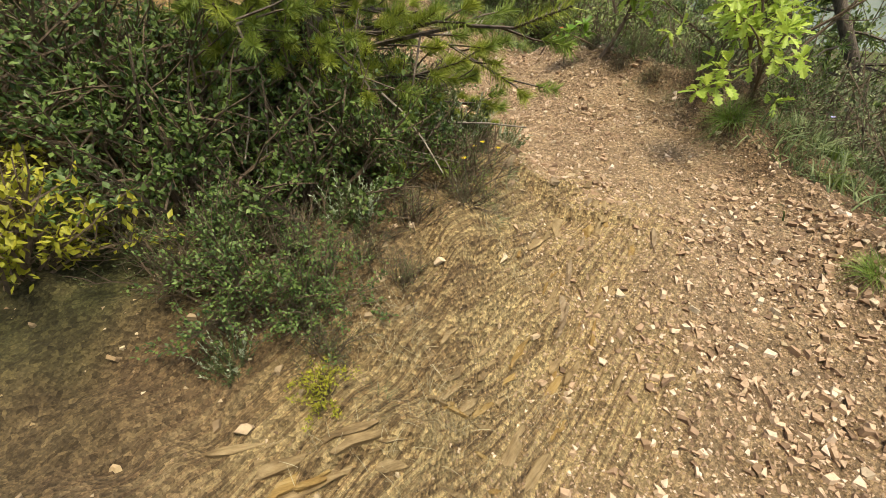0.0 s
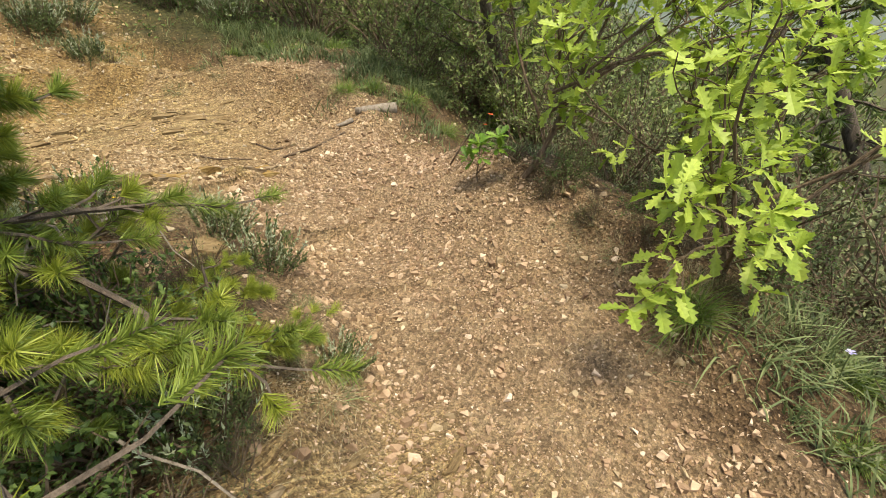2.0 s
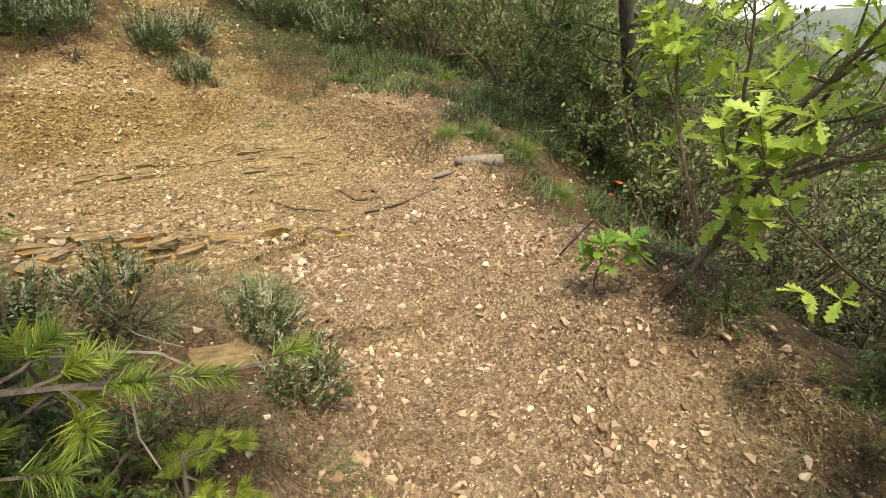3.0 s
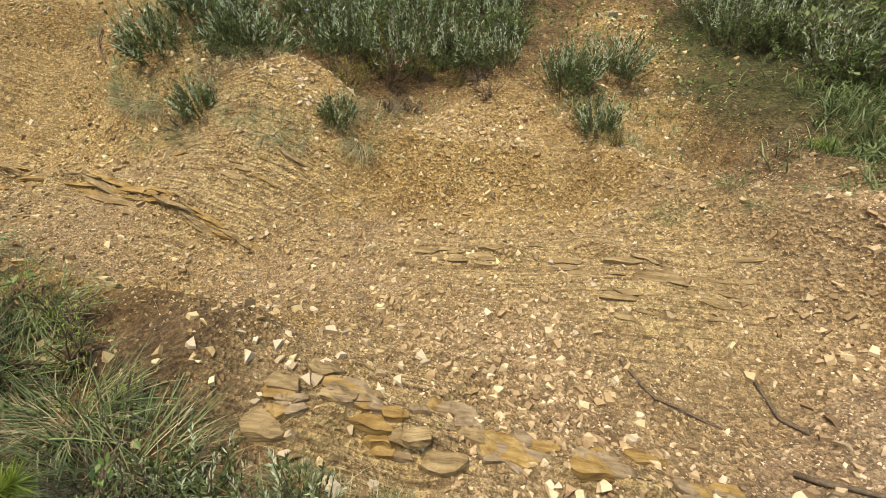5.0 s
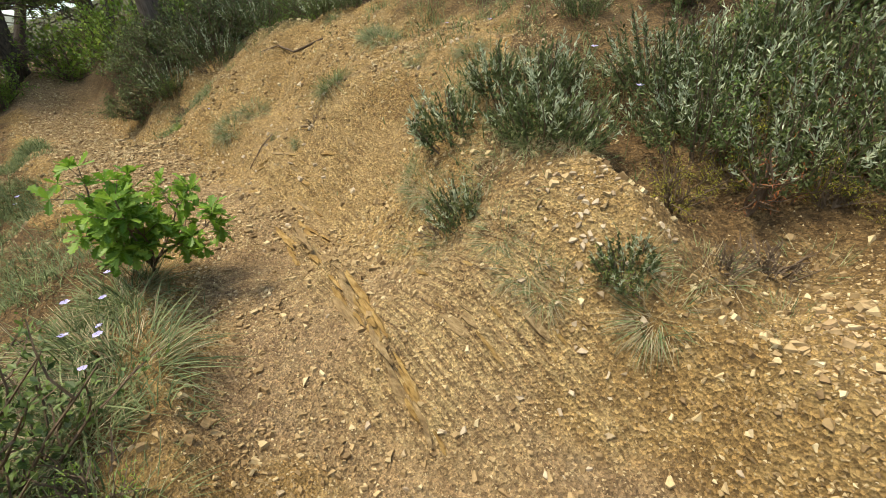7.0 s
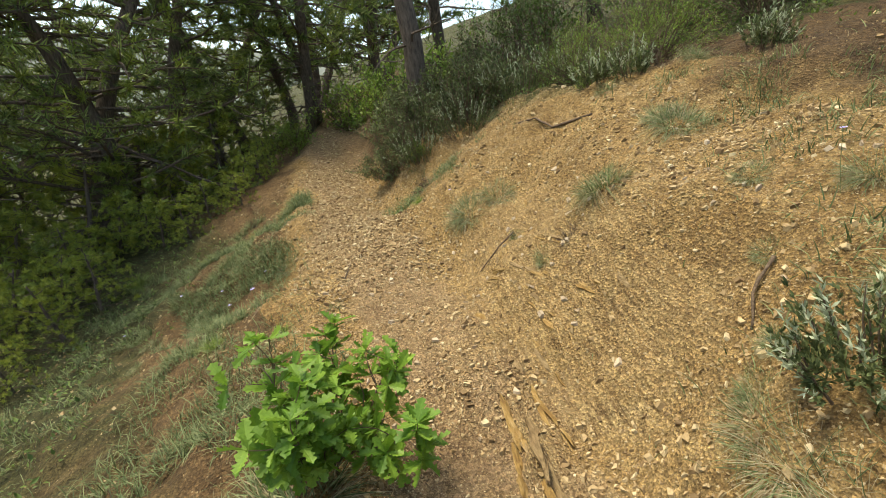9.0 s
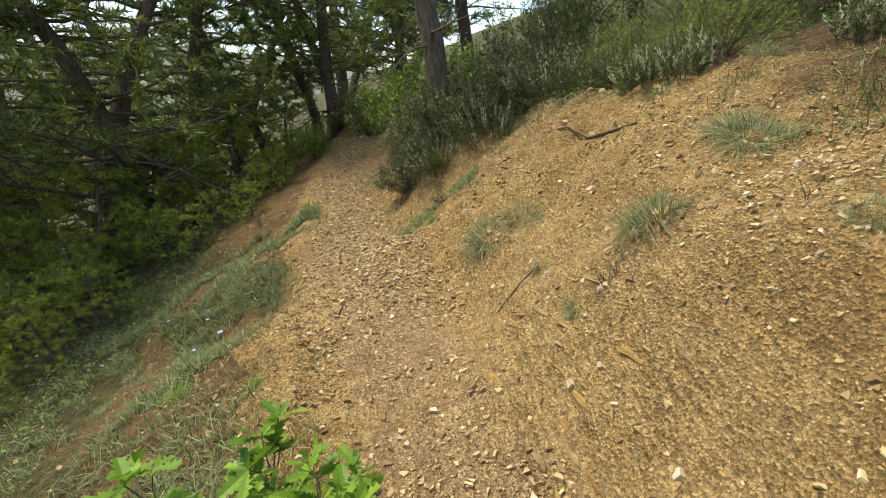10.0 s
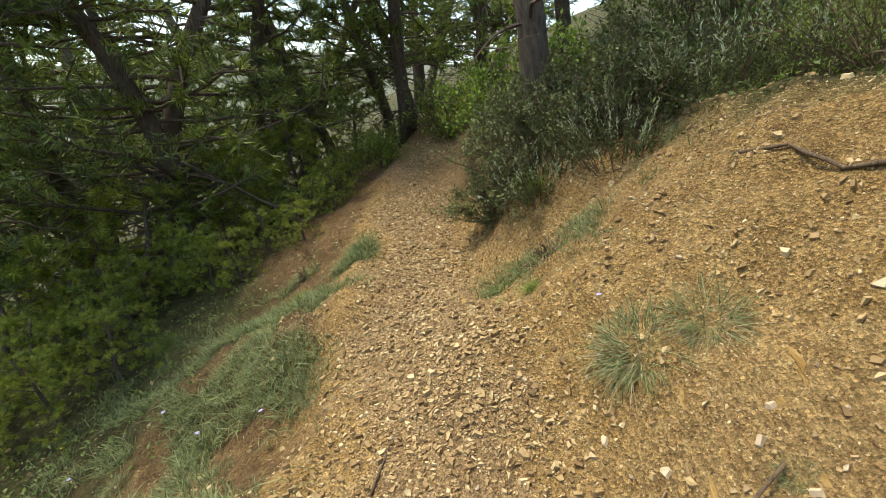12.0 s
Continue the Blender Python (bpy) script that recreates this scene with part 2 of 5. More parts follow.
def spray(acc, shape, pos, way, size, rng, up=None, wide=1.0):
    """Many copies of a small shape (x across, y along, z off the face) in one go."""
    tv, tf = shape
    pos, way = np.atleast_2d(pos), unit(np.atleast_2d(way))
    k = len(pos)
    if k == 0:
        return
    ref = rng.normal(size=(k, 3)) if up is None else np.broadcast_to(up, (k, 3)) + rng.normal(size=(k, 3)) * 0.25
    side = unit(np.cross(way, ref))
    nor = np.cross(side, way)
    s = np.broadcast_to(np.asarray(size, float), (k,))[:, None, None]
    v = pos[:, None] + s * (tv[None, :, :1] * wide * side[:, None] + tv[None, :, 1:2] * way[:, None] + tv[None, :, 2:] * nor[:, None])
    f = tf[None] + (np.arange(k) * len(tv))[:, None, None]
    acc.add(v.reshape(-1, 3), f.reshape(-1, 3))


NEEDLE_SHAPE = (np.array([(-0.016, 0, 0), (0.016, 0, 0), (0, 1, 0.02)]), np.array([(0, 1, 2)]))
LEAF_SHAPE = (np.array([(0, 0, 0), (-0.26, 0.42, 0.07), (0, 0.5, 0), (0.26, 0.42, 0.07), (0, 1, 0.02)]), np.array([(0, 2, 1), (0, 3, 2), (1, 2, 4), (2, 3, 4)]))
PLAIN_SHAPE = (np.array([(0, 0, 0), (-0.3, 0.45, 0.07), (0.3, 0.45, 0.07), (0, 1, 0.0)]), np.array([(0, 3, 1), (0, 2, 3)]))
NARROW_SHAPE = (np.array([(0, 0, 0), (-0.09, 0.45, 0.03), (0.09, 0.45, 0.03), (0, 1, -0.06)]), np.array([(0, 2, 1), (1, 2, 3)]))
PETAL_SHAPE = (np.array([(0, 0, 0), (-0.42, 0.7, 0.1), (0, 1, 0), (0.42, 0.7, 0.1)]), np.array([(0, 3, 2), (0, 2, 1)]))


def blade_shape(bend):
    """A grass blade in three lengths, bending over."""
    v, f = [], []
    for i, t in enumerate((0, 0.38, 0.72)):
        w = 0.016 * (1 - 0.55 * t)
        v += [(-w, t * (1 - 0.35 * bend * t), bend * t * t), (w, t * (1 - 0.35 * bend * t), bend * t * t)]
    v.append((0, 1 - 0.35 * bend, bend))
    for i in (0, 2):
        f += [(i, i + 1, i + 2), (i + 1, i + 3, i + 2)]
    f.append((4, 5, 6))
    return np.array(v), np.array(f)


BLADES = [blade_shape(b) for b in (0.2, 0.5, 0.85, 1.25)]


def tube(acc, pts, radii, sides=6):
    pts = np.asarray(pts, float)
    k = len(pts)
    radii = np.broadcast_to(np.asarray(radii, float), (k,))
    d = unit(np.gradient(pts, axis=0))
    ref = np.array([0.31, 0.17, 0.93]) if abs(d[0] @ np.array([0.31, 0.17, 0.93])) < 0.9 else np.array([1.0, 0, 0])
    a = unit(np.cross(d, ref))
    b = np.cross(d, a)
    th = np.linspace(0, 2 * math.pi, sides, endpoint=False)
    ring = pts[:, None] + radii[:, None, None] * (np.cos(th)[None, :, None] * a[:, None] + np.sin(th)[None, :, None] * b[:, None])
    v = np.concatenate([ring.reshape(-1, 3), pts[:1], pts[-1:]])
    f = []
    for i in range(k - 1):
        for j in range(sides):
            p, q = i * sides + j, i * sides + (j + 1) % sides
            f += [(p, q, q + sides), (p, q + sides, p + sides)]
    for j in range(sides):
        f += [(k * sides, (j + 1) % sides, j), (k * sides + 1, (k - 1) * sides + j, (k - 1) * sides + (j + 1) % sides)]
    acc.add(v, f)


def bough(rng, start, way, length, bend=0.25, lift=0.0, steps=6):
    """Points along a crooked limb."""
    p, d = np.array(start, float), unit(np.array(way, float))
    out = [p.copy()]
    for _ in range(steps):
        d = unit(d + rng.normal(size=3) * bend + np.array([0, 0, lift]))
        p = p + d * length / steps
        out.append(p.copy())
    return np.array(out)


TABLES = {}


def lattice(shape_x, shape_y, x, y, seed):
    """Smooth value noise, -1 to 1."""
    if seed not in TABLES:
        TABLES[seed] = np.random.default_rng(seed).uniform(-1, 1, (256, 256))
    r = TABLES[seed]
    gx, gy = x / shape_x, y / shape_y
    ix, iy = np.floor(gx).astype(int), np.floor(gy).astype(int)
    fx, fy = gx - ix, gy - iy
    fx, fy = fx * fx * (3 - 2 * fx), fy * fy * (3 - 2 * fy)
    a, b = r[ix % 256, iy % 256], r[(ix + 1) % 256, iy % 256]
    c, d = r[ix % 256, (iy + 1) % 256], r[(ix + 1) % 256, (iy + 1) % 256]
    return (a * (1 - fx) + b * fx) * (1 - fy) + (c * (1 - fx) + d * fx) * fy


# ---- the hillside ----
# The trail's middle line (x, y, z) and half its trodden width.
TRAIL = [
    (0.55, -9.0, -2.6, 0.6), (0.5, -3.0, -1.15, 0.6), (0.75, 0.0, -0.56, 0.6), (1.0, 1.4, -0.24, 0.5),
    (1.12, 2.1, -0.02, 0.5), (0.95, 2.8, 0.12, 0.5), (0.75, 3.5, 0.32, 0.5), (0.3, 4.1, 0.52, 0.6),
    (-0.5, 4.4, 0.72, 0.65), (-1.3, 4.3, 0.82, 0.6), (-2.0, 3.75, 0.85, 0.45), (-2.6, 3.05, 0.88, 0.45),
    (-3.3, 2.15, 1.02, 0.42), (-3.95, 1.15, 1.10, 0.42), (-4.45, 0.1, 1.14, 0.45), (-4.95, -0.9, 1.27, 0.42),
    (-5.75, -2.2, 1.34, 0.4), (-6.7, -3.8, 1.5, 0.4), (-8.2, -5.8, 1.95, 0.4), (-10.5, -8.2, 2.5, 0.4), (-16, -13, 3.6, 0.4),
]
# Rounded knolls and hollows of the slope: x, y, reach, height.
KNOLLS = [
    (-3.4, -2.6, 1.3, -0.41), (-5.6, 2.0, 1.5, 0.24), (-1.7, 2.5, 0.7, 0.13), (0, 1.7, 0.6, 0.12), (1.6, 3.6, 0.7, 0.45),
    (-1.2, 0.8, 1.0, -0.22), (-3, 5, 1.0, -0.38), (2.5, 1.5, 1.2, 0.75), (0, 6.1, 0.9, 0.35), (-4.8, 0.9, 0.7, -0.6), (-6, -0.8, 0.8, 0.1),
]
# Smaller swellings that also shape the trail's edges.
HUMPS = [
    (-3.0, 3.6, 0.85), (-3.8, 3.0, 0.3), (0.8, 4.0, 0.12),
    (-1.3, 5.1, 0.31), (-1.4, 5.6, -0.28), (-4.2, -1.7, 0.4), (-6.5, 0.0, 0.2), (-4.3, 1.5, 0.15), (-4.2, -1.1, -0.22),
    (-5.2, 0.6, 0.09), (0.4, 2.0, 0.15), (-3.8, -1.7, -0.33), (-2.6, 3.5, -0.38), (-3.4, 3.8, -0.34), (-2.3, 4.4, 0.13),
    (-5.6, 2.5, -0.15), (1.45, 3.1, 0.08), (0.1, 3.65, -0.1), (-1.1, 3.7, -0.1),
    (1.3, 4.3, 0.3), (2.3, 2.9, 0.15), (2.1, 3.7, 0.25), (0.0, 5.0, 0.12),
]
# Later slips and banked-up earth.
SLIPS = [
    (-6.2, -0.5, -0.3), (-5.2, -0.3, 0.28), (-3.0, 5.4, 0.2), (-5.6, 0.6, -0.21), (-4.2, 2.6, -0.17), (-3.8, -2.4, 0.25),
    (-0.25, 2.9, 0.12), (-2.6, 4.2, -0.09), (0.4, 4.0, -0.15), (-6.2, 1.2, 0.13), (-0.8, 4.6, -0.13), (-0.6, 3.4, 0.1), (-4.0, 0.0, 0.08),
]
# Edges of hard beds that stand out of the trail: from, to, height.
RIDGES = [
    ((-3.82, 1.82), (-3.42, 2.3), 0.07), ((-3.45, 2.28), (-3.02, 2.82), 0.065), ((-3.05, 2.72), (-2.4, 3.36), 0.06), ((-2.38, 3.5), (-1.8, 4.25), 0.035), ((-1.95, 4.05), (-1.1, 5.0), 0.04),
    ((-3.2, 3.05), (-2.62, 3.72), 0.05), ((-2.75, 3.6), (-2.4, 4.05), 0.035), ((-1.75, 4.6), (-1.35, 5.1), 0.03), ((-1.2, 3.2), (-0.75, 3.85), 0.06), ((-0.8, 3.75), (-0.3, 4.4), 0.045),
    ((0.1, 1.15), (0.7, 1.95), 0.05), ((0.3, 1.9), (0.75, 2.5), 0.06), ((-0.1, 1.25), (0.4, 1.9), 0.04), ((-0.5, 0.7), (0.1, 1.0), 0.05),
    ((-5.0, -1.0), (-4.7, -0.6), 0.05), ((-5.7, -1.5), (-5.3, -0.9), 0.04), ((-4.75, 1.0), (-4.3, 1.6), 0.04), ((-4.5, 1.5), (-4.1, 2.1), 0.035),
]


def ridge_lift(x, y):
    """Height of the bed edges: steep on the downhill side, easing off uphill."""
    lift = np.zeros_like(x)
    for (ax, ay), (bx, by), up in RIDGES:
        le = math.hypot(bx - ax, by - ay)
        ux, uy = (bx - ax) / le, (by - ay) / le
        near = (np.abs(x - (ax + bx) / 2) < abs(bx - ax) / 2 + 0.25) & (np.abs(y - (ay + by) / 2) < abs(by - ay) / 2 + 0.25)
        if not near.any():
            continue
        px, py = x[near], y[near]
        t = (px - ax) * ux + (py - ay) * uy
        s = (py - ay) * ux - (px - ax) * uy + 0.03 * lattice(0.16, 9.0, t, px * 0, 61)
        along = np.clip(np.minimum(t, le - t) / (0.3 * le), 0, 1) * np.clip(0.8 + 0.7 * lattice(0.11, 9.0, t, px * 0 + ax, 62), 0.15, 1.2)
        shape = np.where(s < 0, np.clip(1 + s / 0.035, 0, 1), np.clip(1 - s / 0.17, 0, 1))
        lift[near] = np.maximum(lift[near], up * along * shape)
    return lift


# Where the tilted schist beds come to the surface: x, y, reach.
BEDS = [
    (0.3, 1.3, 0.4), (0.55, 2.05, 0.35), (-0.2, 0.85, 0.3), (-1.2, 4.75, 0.28), (-1.65, 4.3, 0.25), (-2.85, 3.4, 0.3), (-3.3, 2.5, 0.2), (-2.7, 3.15, 0.22),
    (-4.5, 1.55, 0.4), (-5.05, 1.05, 0.35), (-1.05, 3.5, 0.25), (-4.2, 2.2, 0.3), (-4.85, -0.8, 0.2), (-5.5, -1.2, 0.25),
]


# Bare, stony ground beside the trail: x, y, reach.
BARE = [(-0.9, 5.2, 0.5), (-0.35, 4.95, 0.3), (-1.7, 5.35, 0.25), (-2.2, 5.7, 0.22), (-2.7, 6.1, 0.22), (-3.15, 6.45, 0.2), (-2.4, 4.7, 0.4), (-3.05, 3.8, 0.2)]


def bare_share(x, y):
    s = np.zeros_like(x)
    for bx, by, reach in BARE:
        s = np.maximum(s, np.exp(-((x - bx) ** 2 + (y - by) ** 2) / (2 * reach * reach)))
    return np.clip(s * 1.6, 0, 1)


def bed_share(x, y, lift=None):
    lift = ridge_lift(x, y) if lift is None else lift
    s = np.zeros_like(x)
    for bx, by, reach in BEDS:
        s = np.maximum(s, np.exp(-((x - bx) ** 2 + (y - by) ** 2) / (2 * reach * reach)))
    return np.clip(s * 1.25 + 0.25 * lattice(0.2, 0.2, x, y, 52) * (s > 0.1) + lift * 22, 0, 1)


def trail_near(x, y):
    """Distance to the trail's middle line, its height there and half its width."""
    best, zs, wd = np.full(x.shape, 1e9), np.zeros(x.shape), np.zeros(x.shape)
    for a, b in zip(TRAIL[:-1], TRAIL[1:]):
        dx, dy = b[0] - a[0], b[1] - a[1]
        t = np.clip(((x - a[0]) * dx + (y - a[1]) * dy) / (dx * dx + dy * dy), 0, 1)
        r = np.hypot(x - a[0] - t * dx, y - a[1] - t * dy)
        m = r < best
        best = np.where(m, r, best)
        zs = np.where(m, a[2] + t * (b[2] - a[2]), zs)
        wd = np.where(m, a[3] + t * (b[3] - a[3]), wd)
    return best, zs, wd


def hill(x, y):
    plane = -0.18 - 0.38 * x + 0.16 * y
    z = 30 * np.tanh(plane / 30)
    for kx, ky, reach, up in KNOLLS:
        z = z + up * np.exp(-((x - kx) ** 2 + (y - ky) ** 2) / (2 * reach * reach))
    return z


def ground_z(x, y):
    x, y = np.asarray(x, float), np.asarray(y, float)
    d, zs, wd = trail_near(x, y)
    e = np.maximum(d - wd, 0)
    e = np.where(e < 0.25, e * e * 2, e - 0.125)
    z = zs + np.clip(hill(x, y) - zs, -0.95 * e, 1.35 * e)
    for kx, ky, up in HUMPS + SLIPS:
        z = z + up * np.exp(-((x - kx) ** 2 + (y - ky) ** 2) / 0.353)
    off = np.clip((d - wd * 0.8) / 0.5, 0, 1)
    along, across = x * 0.6 + y * 0.8, y * 0.6 - x * 0.8
    wx, wy = along + 0.06 * lattice(0.23, 0.23, x, y, 5), across + 0.06 * lattice(0.23, 0.23, x, y, 6)
    z = z + (0.012 + 0.035 * off) * lattice(0.31, 0.31, wx, wy, 1) + (0.008 + 0.02 * off) * lattice(0.12, 0.12, wx, wy, 2) + 0.004 * lattice(0.067, 0.067, wx, wy, 3)
    lift = ridge_lift(x, y)
    z = z + bed_share(x, y, lift) * (0.014 * lattice(0.5, 0.09, along, across, 51) + 0.006 * lattice(0.3, 0.05, wx, across + 0.02 * lattice(0.2, 0.2, x, y, 55), 53))
    z = z + lift * (1 + 0.25 * lattice(0.2, 0.035, along, across, 54))
    return z + np.clip(d - 6, 0, 8) * 0.05 * lattice(5.0, 5.0, x, y, 4)


def gz(x, y):
    return float(ground_z(np.array([x]), np.array([y]))[0])


def ground_normal(x, y):
    e = 0.03
    nx = (ground_z(x - e, y) - ground_z(x + e, y)) / (2 * e)
    ny = (ground_z(x, y - e) - ground_z(x, y + e)) / (2 * e)
    return unit(np.stack([nx, ny, np.ones_like(nx)], -1))


def axis_steps(lo, hi, step, far):
    mid = list(np.arange(lo, hi, step))
    out, s = [], step
    p = hi
    while p < far:
        out.append(p)
        s *= 1.13
        p += s
    out.append(far)
    back, s, p = [], step, lo
    while p > -far:
        s *= 1.13
        p -= s
        back.append(max(p, -far))
    return np.array(back[::-1] + mid + out)


def build_ground():
    xs, ys = axis_steps(-6.6, 2.2, 0.02, 420), axis_steps(-2.6, 6.0, 0.02, 420)
    gx, gy = np.meshgrid(xs, ys, indexing="ij")
    z = ground_z(gx, gy)
    me = bpy.data.meshes.new("ground")
    nx, ny = len(xs), len(ys)
    me.vertices.add(nx * ny)
    me.vertices.foreach_set("co", np.stack([gx, gy, z], -1).ravel())
    i = np.arange((nx - 1) * (ny - 1))
    a = (i // (ny - 1)) * ny + i % (ny - 1)
    q = np.stack([a, a + ny, a + ny + 1, a + 1], -1)
    me.loops.add(q.size)
    me.loops.foreach_set("vertex_index", q.ravel().astype(np.int32))
    me.polygons.add(len(q))
    me.polygons.foreach_set("loop_start", np.arange(0, q.size, 4, dtype=np.int32))
    me.polygons.foreach_set("use_smooth", np.ones(len(q), bool))
    me.update(calc_edges=True)
    d, zs, wd = trail_near(gx, gy)
    blot = lattice(0.5, 0.5, gx, gy, 7) * 0.5 + lattice(0.17, 0.17, gx, gy, 8) * 0.3
    upper = np.clip((d - wd * 0.7) / 0.3 + blot, 0, 1) * (gx < -1.6) * (gx > -7)
    ochre = np.clip(0.3 * (gx < -0.5) + upper + 0.3 * blot, 0, 1)
    bare_bank = (gx < -3.2) & (gy < 3.3) & (gy > -1.6) & (z > zs)
    litter = np.clip((d - wd - np.where((gx > 1) & (gy > 2.5), -0.05, 0.15)) / 0.25 + blot, 0, 1) * np.where(bare_bank, 0.15, 0.8)
    litter = np.maximum(litter, np.clip((d - 2.2) / 0.5 + blot, 0, 1))
    litter *= 1 - 0.9 * bare_share(gx, gy)
    cover = (1 - bare_share(gx, gy)) * np.clip((d - 1.5) / 0.8 + blot, 0, 1) * np.where((gx < -3) & (gy > -1.8) & (gx > np.where(gy > 0.9, -7.6, -6.4)), 0.1, 0.85)
    col = me.color_attributes.new("zone", "FLOAT_COLOR", "POINT")
    col.data.foreach_set("color", np.stack([ochre, litter, cover, np.ones_like(z)], -1).ravel())
    at = me.attributes.new("beds", "FLOAT", "POINT")
    at.data.foreach_set("value", (bed_share(gx, gy) * np.where(gx < -4, 0.45, 0.85)).ravel())
    me.materials.append(SOIL)
    return tagged(new("ground", me), "steep hillside with a stony ochre dirt trail in a hairpin", "ground", kind="structure")


ground = build_ground()


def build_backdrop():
    """Far hills across the valley; their haze is painted on as a pale glow."""
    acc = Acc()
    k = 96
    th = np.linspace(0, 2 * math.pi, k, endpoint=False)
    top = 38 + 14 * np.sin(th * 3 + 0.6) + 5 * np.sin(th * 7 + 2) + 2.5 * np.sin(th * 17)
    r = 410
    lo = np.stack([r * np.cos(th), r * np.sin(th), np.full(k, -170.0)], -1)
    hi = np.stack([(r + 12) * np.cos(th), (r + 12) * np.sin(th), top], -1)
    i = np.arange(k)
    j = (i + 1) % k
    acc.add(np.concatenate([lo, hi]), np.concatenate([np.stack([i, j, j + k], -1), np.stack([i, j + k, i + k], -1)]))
    return tagged(new("backdrop", acc.mesh("backdrop", HAZE)), "green hills far across the valley under painted, glowing haze", "distance", kind="structure")


build_backdrop()

# ---- stones ----
CHIP_F = np.array([(i, (i + 1) % 5, 5 + (i + 1) % 5) for i in range(5)] + [(i, 5 + (i + 1) % 5, 5 + i) for i in range(5)] + [(5, 6, 7), (5, 7, 8), (5, 8, 9)])


def chip(rng):
    """One angular flake: a broken five-sided plate, its top edge worn back. The underside lies in the soil."""
    th = np.sort(rng.uniform(0, 2 * math.pi, 5) * 0.45 + np.arange(5) * 2 * math.pi / 5 * 0.9)
    r = rng.uniform(0.65, 1.05, 5)
    wide, high = rng.uniform(0.55, 0.9), rng.uniform(0.3, 0.7)
    low = np.stack([r * np.cos(th), r * np.sin(th) * wide, np.full(5, -0.3)], -1)
    top = low * np.array([0.8, 0.8, 0]) + np.stack([rng.normal(size=5) * 0.06, rng.normal(size=5) * 0.06, high * rng.uniform(0.6, 1.1, 5)], -1)
    return np.concatenate([low, top])


def scatter_chips(acc, rng, x, y, size, sink=0.1):
    k = len(x)
    nor = unit(ground_normal(x, y) + rng.normal(size=(k, 3)) * 0.22)
    side = unit(np.cross(nor, rng.normal(size=(k, 3))))
    fwd = np.cross(nor, side)
    shapes = np.stack([chip(rng) for _ in range(40)])
    v = shapes[rng.integers(0, 40, k)] * size[:, None, None]
    z = ground_z(x, y) + size * sink
    w = np.stack([x, y, z], -1)[:, None] + v[..., :1] * side[:, None] + v[..., 1:2] * fwd[:, None] + v[..., 2:] * nor[:, None]
    f = CHIP_F[None] + (np.arange(k) * 10)[:, None, None]
    acc.add(w.reshape(-1, 3), f.reshape(-1, 3))


def build_gravel():
    rng = np.random.default_rng(11)
    x, y = rng.uniform(-7.2, 2.4, 420000), rng.uniform(-4.2, 6.8, 420000)
    d, zs, wd = trail_near(x, y)
    z = ground_z(x, y)
    dens = np.clip(1.15 - (d - wd) / 0.35, 0.0, 1)
    bank = (x < -3.2) & (y < 3.6) & (y > -1.6) & (z > zs) & (d < 2.2)
    dens = np.maximum(dens, np.where(bank, 0.55, 0.0))
    dens = np.maximum(dens, np.where((d < 1.4) & (x < -0.5), 0.22, 0.05))
    dens = np.maximum(dens, 0.95 * bare_share(x, y))
    dens *= 1 - 0.75 * bed_share(x, y)
    dens *= np.clip(0.5 + 0.5 * lattice(0.3, 0.3, x, y, 21) + 0.45 * lattice(0.95, 0.95, x, y, 22), 0.12, 1.1)
    keep = rng.uniform(size=len(x)) < dens * 0.66
    x, y = x[keep], y[keep]
    far = rng.integers(14, 19, 12000)
    u = rng.uniform(size=12000)
    ends = np.array(TRAIL)
    x = np.concatenate([x, ends[far, 0] + u * (ends[far + 1, 0] - ends[far, 0]) + rng.normal(size=12000) * 0.25])
    y = np.concatenate([y, ends[far, 1] + u * (ends[far + 1, 1] - ends[far, 1]) + rng.normal(size=12000) * 0.25])
    size = np.clip(rng.lognormal(0, 0.55, len(x)) * np.where((x > 0.2) & (y < 2.6), 0.0135, 0.0105), 0.005, 0.03)
    acc = Acc()
    scatter_chips(acc, rng, x, y, size)
    return tagged(new("gravel", acc.mesh("gravel", GRAVEL)), "small tan schist chips strewn over the dirt trail", "gravel", kind="stuff")


build_gravel()


def build_grit():
    rng = np.random.default_rng(12)
    x, y = rng.uniform(-6.6, 2.2, 420000), rng.uniform(-2.6, 6.2, 420000)
    d, zs, wd = trail_near(x, y)
    bank = (x < -3.2) & (y < 3.6) & (y > -1.6) & (d < 2.2) & (0.9 * x - 0.45 * y < -4.1)
    keep = rng.uniform(size=len(x)) < np.maximum(np.maximum(np.clip(1.1 - (d - wd) / 0.4, 0.04, 1), np.where(bank, 0.75, 0)), bare_share(x, y)) * 0.85
    x, y = x[keep], y[keep]
    k = len(x)
    s = rng.uniform(0.0025, 0.0075, k)[:, None, None]
    tv = np.array([(-1, -0.6, -0.2), (1, -0.5, -0.2), (0.1, 1, -0.2), (0.1, 0.1, 0.7)])
    th = rng.uniform(0, 6.28, k)
    c, q = np.cos(th)[:, None], np.sin(th)[:, None]
    rel = np.stack([tv[None, :, 0] * c - tv[None, :, 1] * q, tv[None, :, 0] * q + tv[None, :, 1] * c, np.broadcast_to(tv[:, 2], (k, 4))], -1) * rng.uniform(0.6, 1.4, (k, 4, 3))
    v = np.stack([x, y, ground_z(x, y)], -1)[:, None] + s * rel
    f = np.array([(0, 1, 3), (1, 2, 3), (2, 0, 3)])[None] + (np.arange(k) * 4)[:, None, None]
    acc = Acc()
    acc.add(v.reshape(-1, 3), f.reshape(-1, 3))
    return tagged(new("grit", acc.mesh("grit", GRAVEL)), "fine tan grit between the stones of the trail", "gravel", kind="stuff")


build_grit()


